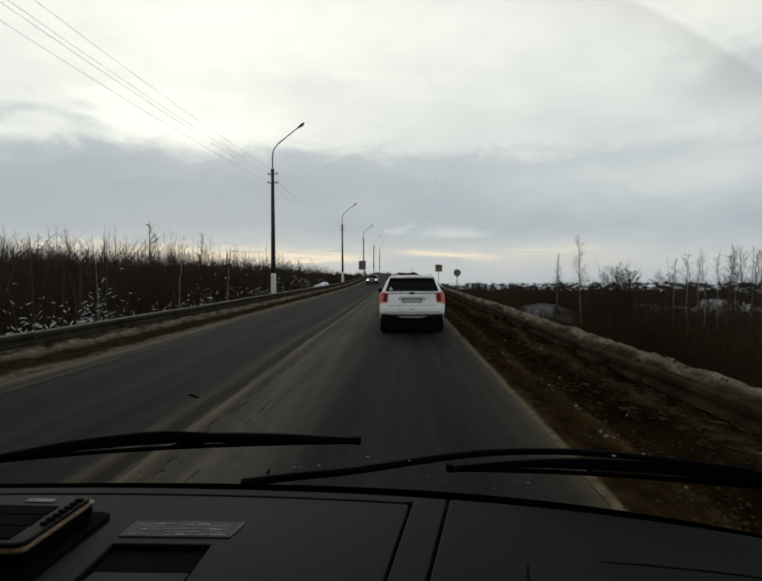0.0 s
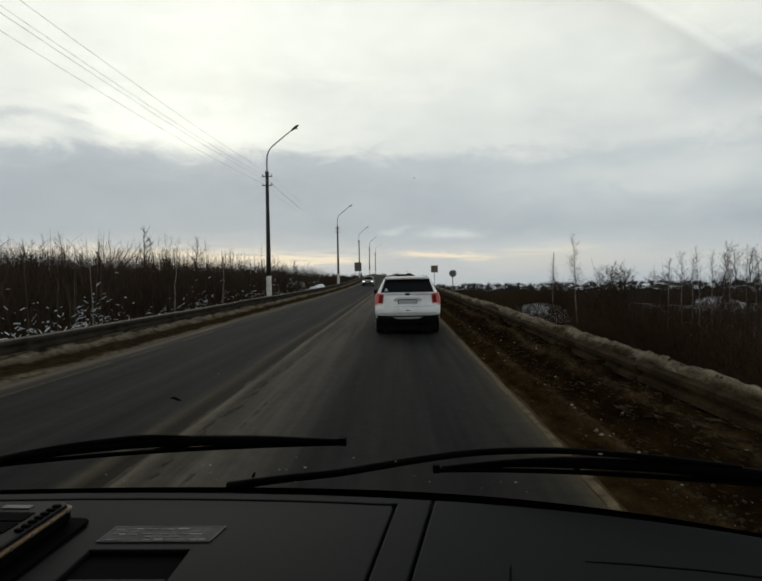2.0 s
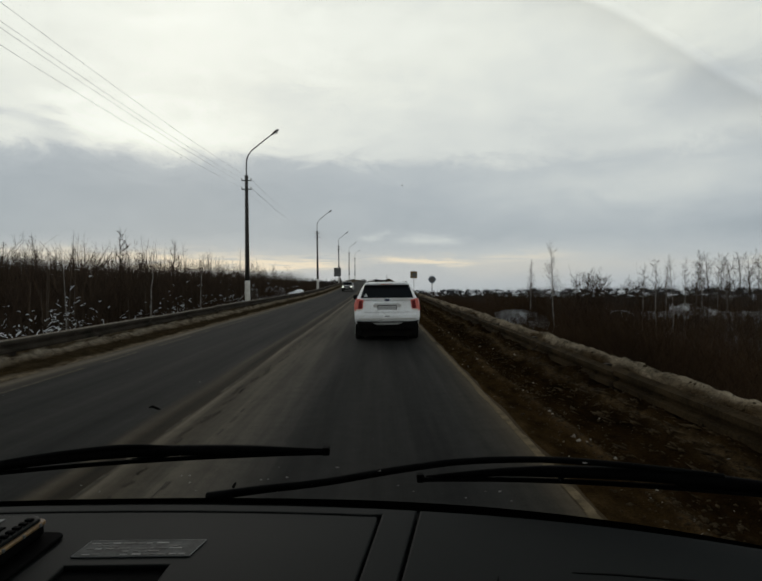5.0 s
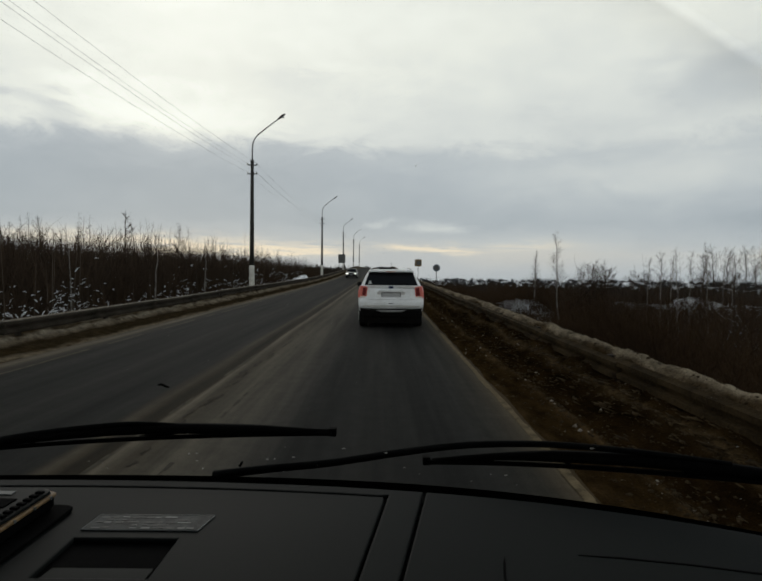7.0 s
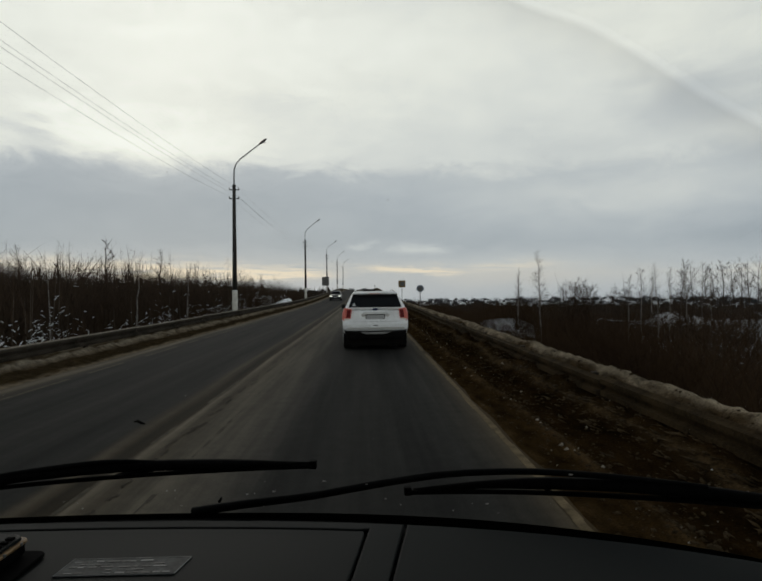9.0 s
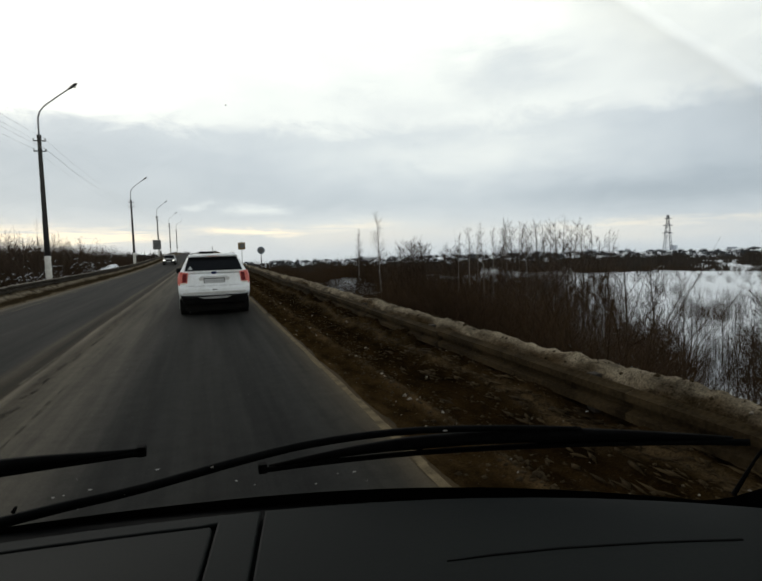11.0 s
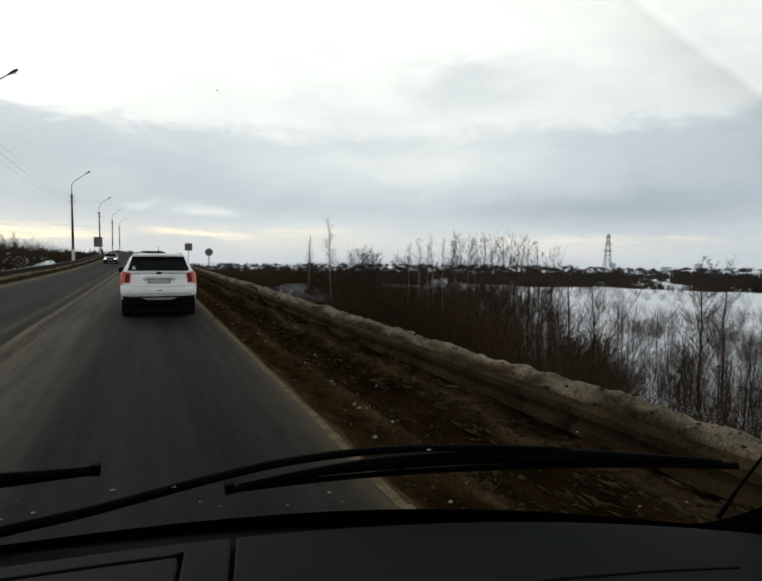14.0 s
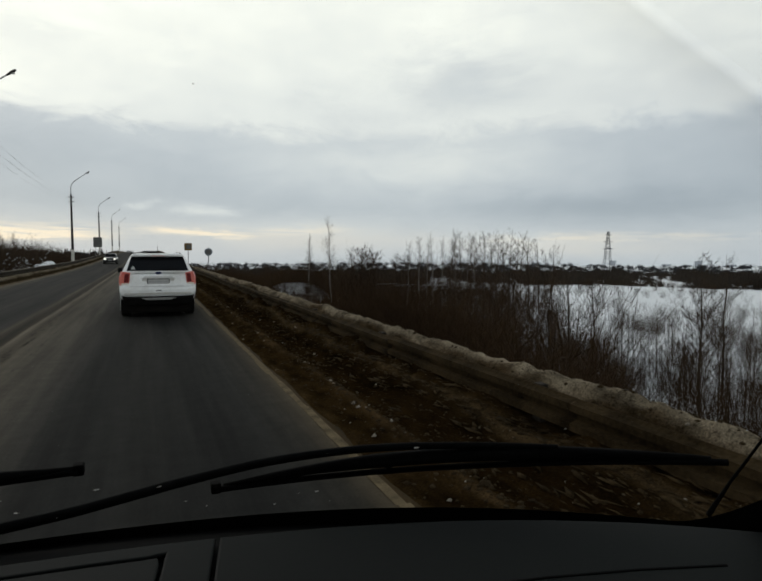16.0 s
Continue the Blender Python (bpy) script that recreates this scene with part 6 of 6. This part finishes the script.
def wiper(name, blade, bridge, arm, label):
    w = part(name, Geo(), M_WIPER, van, label)
    bl = smooth_path(blade)
    part("rubber", Geo().tube(on_glass(bl, 0.004), 0.0042, 6), M_RUBBER, w, "flat black wiping rubber", smooth=True)
    br = smooth_path(bridge)
    n = len(br)
    rad = [0.0030 + 0.0058 * min(1.0, 3.2 * min(k, n - 1 - k) / n) for k in range(n)]
    part("blade_frame", Geo().tube(on_glass(br, 0.008), rad, 8), M_WIPER, w, "black jointed blade frame", smooth=True)
    ar = smooth_path(arm)
    part("arm", Geo().tube(on_glass(ar, 0.010), [0.0078 - 0.0042 * k / (len(ar) - 1) for k in range(len(ar))], 8), M_COWL, w, "dusty black arm", smooth=True)
    for t in (0.18, 0.36, 0.62, 0.82):
        a, b = bl[int(t * (len(bl) - 1))], br[int(t * (n - 1))]
        part("claw", Geo().tube(on_glass([a, ((a[0] + b[0]) / 2, (a[1] + b[1]) / 2), b], 0.008), 0.0045, 6), M_WIPER, w)
    x, z = blade[-1] if name == "wiper_left" else blade[0]
    part("end_clip", Geo().box(x - 0.006, x + 0.006, glass_y(x, z) + 0.002, glass_y(x, z) + 0.016, z - 0.005, z + 0.008), M_WIPER, w, bevel=0.002)
    return w


wiper("wiper_left", [(-0.76, 1.503), (-0.693, 1.511), (-0.55, 1.523), (-0.397, 1.534), (-0.226, 1.545), (-0.072, 1.555)],
      [(-0.76, 1.508), (-0.687, 1.519), (-0.568, 1.536), (-0.389, 1.552), (-0.223, 1.555), (-0.14, 1.556), (-0.076, 1.558)],
      [(-1.02, 1.462), (-0.85, 1.488), (-0.69, 1.518), (-0.57, 1.541), (-0.45, 1.557), (-0.389, 1.561), (-0.33, 1.559)], "black windscreen wiper parked low on the glass")
wiper("wiper_right", [(0.079, 1.512), (0.213, 1.527), (0.364, 1.545), (0.479, 1.562), (0.585, 1.580)],
      [(0.088, 1.516), (0.20, 1.538), (0.30, 1.553), (0.40, 1.565), (0.50, 1.574), (0.575, 1.581)],
      [(-0.285, 1.458), (-0.18, 1.477), (-0.076, 1.495), (0.054, 1.529), (0.141, 1.550), (0.25, 1.566), (0.355, 1.573), (0.45, 1.577)], "black windscreen wiper parked low on the glass, arm dusty")
AX = 0.600
part("antenna", Geo().tube([(AX + o, glass_y(AX + o, z) + 0.012, z) for o, z in ((0, 1.505), (0, 1.551), (0.004, 1.645), (0.014, 2.1))], [0.0032, 0.0018, 0.0014, 0.001], 6), M_WIPER, van, "thin black whip antenna")

# pillars, roof, doors, floor, seats' wall and the short nose close the cab
for s in (1, -1):
    px = lambda z: MIDDLE + s * (X1 - MIDDLE + 0.012)
    rings = []
    for z in np.linspace(1.495, 2.24, 14):
        x, y = px(z), glass_y(X1, z)
        rings.append([(x - s * 0.05, y + 0.02, z), (x + s * 0.03, y + 0.02, z), (x + s * 0.05, y - 0.06, z), (x - s * 0.012, y - 0.075, z)])
    part("pillar_trim", Geo().loft(rings), M_PILLAR, van, "pale grey pillar trim", smooth=False)
    xo, xi = MIDDLE + s * 1.13, MIDDLE + s * 1.09
    d = part("door", Geo().box(min(xo, xi), max(xo, xi), -1.15, 0.62, 0.45, 1.5), M_PILLAR, van, "plain inner door panel", bevel=0.01)
    part("door_window", Geo().box(min(xo, xi) + 0.015, max(xo, xi) - 0.015, -0.95, 0.42, 1.5, 2.1), M_GLASS, d).visible_shadow = False
    part("roof_rail", Geo().box(min(xo, xi), max(xo, xi), -1.15, 0.42, 2.1, 2.26), M_PILLAR, van)
    part("rear_pillar", Geo().box(min(xo, xi), max(xo, xi), -1.15, -0.95, 1.5, 2.1), M_PILLAR, van)
part("roof", Geo().box(MIDDLE - 1.13, MIDDLE + 1.13, -1.2, 0.62, 2.245, 2.30), M_HEADLINER, van, "pale cloth headliner", bevel=0.01)
part("rear_wall", Geo().box(MIDDLE - 1.13, MIDDLE + 1.13, -1.24, -1.16, 0.45, 2.24), M_HEADLINER, van)
part("floor", Geo().box(MIDDLE - 1.13, MIDDLE + 1.13, -1.2, 1.0, 0.42, 0.46), M_DASHDARK, van)
nose = [[(x, 0.90, 0.42), (x, 0.90, 1.37), (x, glass_y(x, 1.42) + 0.03, 1.40), (x, 1.22 - 0.1 * (x - MIDDLE) ** 2, 1.16), (x, 1.36 - 0.15 * (x - MIDDLE) ** 2, 0.95), (x, 1.38 - 0.15 * (x - MIDDLE) ** 2, 0.42)] for x in np.linspace(MIDDLE - 1.06, MIDDLE + 1.06, 17)]
part("nose", Geo().loft(nose), M_CARDARK, van, "short sloping nose under the glass")
for x in (MIDDLE - 0.85, MIDDLE + 0.85):
    wheel(van, x, 0.75, 0.34, 0.2, M_DARKSTEEL)
    wheel(van, x, -0.85, 0.34, 0.2, M_DARKSTEEL)

# rugged handheld device lying on a mat on the dashboard
case = thing("handheld_device", "rugged black handheld device with worn yellow edging on the dashboard", "device", at=pose(-0.462, 0.651, DZ + 0.0015, 0, 0, -2))


def rrect(w, l, r, z, n=5):
    pts = []
    for cx, cy, a0 in ((w - r, l - r, 0), (-w + r, l - r, 90), (-w + r, -l + r, 180), (w - r, -l + r, 270)):
        for k in range(n + 1):
            a = radians(a0 + 90 * k / n)
            pts.append((cx + r * math.cos(a), cy + r * math.sin(a), z))
    return pts


part("case", Geo().loft([rrect(0.0600, 0.066, 0.012, 0.004), rrect(0.0630, 0.069, 0.013, 0.008), rrect(0.0630, 0.069, 0.013, 0.018)]), M_CASE, case, "black rubber case")
part("edging", Geo().loft([rrect(0.0632, 0.0692, 0.010, 0.0182), rrect(0.0641, 0.0701, 0.011, 0.0193), rrect(0.0641, 0.0701, 0.011, 0.0212), rrect(0.0620, 0.068, 0.010, 0.0226)]), M_YELLOW, case, "scuffed yellow edging")
part("face", Geo().loft([rrect(0.0605, 0.0665, 0.012, 0.0235), rrect(0.0595, 0.0655, 0.012, 0.0265), rrect(0.0570, 0.063, 0.011, 0.0275)]), M_CASETOP, case, "dull grey face plate")
for y0, y1 in ((-0.055, -0.028), (-0.024, 0.002), (0.006, 0.030)):
    part("face_panel", Geo().box(-0.050, 0.038, y0, y1, 0.027, 0.0288), M_CASE, case, bevel=0.0008)
part("bright_bar", Geo().box(-0.015, 0.022, 0.041, 0.051, 0.027, 0.0288), M_LABELWHITE, case, "pale worn bar", bevel=0.0006)
for k in range(7):
    part("grip_rib", Geo().box(0.048, 0.057, -0.02 + 0.011 * k, -0.014 + 0.011 * k, 0.0265, 0.030), M_CASE, case, bevel=0.0008)
for y in (-0.045, -0.012, 0.022, 0.052):
    part("screw", Geo().tube([(0.0630, y, 0.0205), (0.0650, y, 0.0205)], 0.0021, 8), M_LABELWHITE, case, "worn steel screw")
single("rubber_mat", Geo().loft([rrect(0.0745, 0.0785, 0.012, 0.0), rrect(0.0765, 0.0805, 0.013, 0.0022), rrect(0.0765, 0.0805, 0.013, 0.0042), rrect(0.0750, 0.0790, 0.012, 0.0052)]), M_CASE, "black rubber mat with a rounded rim under the device", "mat", at=pose(-0.455, 0.644, DZ, 0, 0, -2))


# ---------------------------------------------------------------- small things along the road
clod_kinds = []
for k in range(5):
    r = random.Random(500 + k)
    bm = bmesh.new()
    bmesh.ops.create_icosphere(bm, subdivisions=1, radius=1.0)
    for w in bm.verts:
        w.co = Vector((w.co.x * r.uniform(0.7, 1.3), w.co.y * r.uniform(0.7, 1.3), w.co.z * r.uniform(0.4, 0.8)))
    me = bpy.data.meshes.new("clod")
    bm.to_mesh(me)
    bm.free()
    me.materials.append(M_CLOD if k < 4 else M_DIRTSNOW)
    clod_kinds.append(me)
RC = random.Random(77)
for k in range(150):
    y = 2.5 + 22 * RC.random() ** 1.6
    x = RC.choice((RC.uniform(2.0, 3.3), RC.uniform(3.6, 4.3), RC.gauss(2.3, 0.1)))
    s = 0.009 + 0.03 * RC.random() ** 3
    ob = part("clod", clod_kinds[0 if RC.random() > 0.92 else RC.randrange(4)], None, verge)
    z = float(verge_height(np.array([x]), np.array([y]))[0])
    ob.matrix_basis = pose(x, y, z + 0.2 * s, 0, 0, RC.uniform(0, 360)) @ Matrix.Diagonal((s, s, s, 1))


def snow_pile(x, y, w, l, h, seed):
    """A low mound of old snow with a soft uneven top."""
    n, g = 40, Geo()
    t = np.linspace(-1, 1, n)
    U, V_ = np.meshgrid(t, t)
    Z = np.clip(1 - U * U - V_ * V_, 0, 1) ** 0.8 * h * (1 + 0.22 * waves(U * w, V_ * l, seed, 2.4, 3)) - 0.15
    X, Y = x + U * w, y + V_ * l
    Z = Z + ground_z(X, Y)
    g.loft([[(float(X[i, j]), float(Y[i, j]), float(Z[i, j])) for j in range(n)] for i in range(n)], caps=False, closed=False)
    single("snow_pile", g, M_SNOW, "low heap of old snow beyond the guard rail", "snow pile", "snow piles", smooth=True)


snow_pile(-12.5, 84, 1.4, 9.0, 1.7, 3)

# crumbs of frozen mud strewn over the verge, too many to count
octa_v = np.array([(1, 0, 0), (0, 1, 0), (-1, 0, 0), (0, -1, 0), (0, 0, 0.8), (0, 0, -0.6)], float)
octa_q = np.array([(0, 1, 4, 4), (1, 2, 4, 4), (2, 3, 4, 4), (3, 0, 4, 4), (1, 0, 5, 5), (2, 1, 5, 5), (3, 2, 5, 5), (0, 3, 5, 5)])
rk = np.random.RandomState(9)
n = 5200
cy = 1.5 + 34 * rk.uniform(0, 1, n) ** 1.7
cx = np.where(rk.uniform(0, 1, n) < 0.35, rk.normal(2.3, 0.12, n), rk.uniform(1.78, 4.6, n))
cz = verge_height(cx, cy)
cs = 0.006 + 0.026 * rk.uniform(0, 1, n) ** 3
V, T = [], []
for k in range(n):
    a = rk.uniform(0, 6.28)
    w = octa_v * rk.uniform(0.6, 1.4, (6, 1)) * cs[k]
    V.append(np.stack([w[:, 0] * math.cos(a) - w[:, 1] * math.sin(a) + cx[k], w[:, 0] * math.sin(a) + w[:, 1] * math.cos(a) + cy[k], w[:, 2] + cz[k]], -1))
    T.append(octa_q[:, :3] + 6 * k)
V, T = np.concatenate(V), np.concatenate(T)
pale = np.repeat(rk.uniform(0, 1, n) < 0.035, 8)
for sel, m_, lab_ in ((~pale, M_CLOD, "crumbs of frozen brown mud on the verge"), (pale, M_DIRTSNOW, "crumbs of grey ice on the verge")):
    used = np.unique(T[sel])
    back = np.zeros(len(V), int)
    back[used] = np.arange(len(used))
    tagged(new("verge_crumbs", array_mesh("verge_crumbs", V[used], back[T[sel]], m_)), lab_, "crumbs", kind="stuff")

# slabs and chunks of brown ploughed ice thrown against the near rail, lying along it
rk = np.random.RandomState(23)
n = 2600
cy = 2.0 + 46 * rk.uniform(0, 1, n) ** 1.5
cx = np.where(rk.uniform(0, 1, n) < 0.6, rk.normal(3.12, 0.12, n), rk.uniform(2.5, 3.36, n))
cx = np.minimum(cx, 3.37)
cz = verge_height(cx, cy)
cs = 0.010 + 0.034 * rk.uniform(0, 1, n) ** 2.2
V, T = [], []
for k in range(n):
    a = rk.normal(0, 0.25)
    w = octa_v * rk.uniform(0.6, 1.4, (6, 1)) * cs[k] * np.array([0.7, rk.uniform(1.5, 5.0), 0.5])
    V.append(np.stack([w[:, 0] * math.cos(a) - w[:, 1] * math.sin(a) + cx[k], w[:, 0] * math.sin(a) + w[:, 1] * math.cos(a) + cy[k], w[:, 2] + cz[k] + 0.2 * cs[k]], -1))
    T.append(octa_q[:, :3] + 6 * k)
tagged(new("ice_chunks", array_mesh("ice_chunks", np.concatenate(V), np.concatenate(T), M_CHUNK)), "brown chunks of ploughed ice along the rail's foot", "ice", kind="stuff")
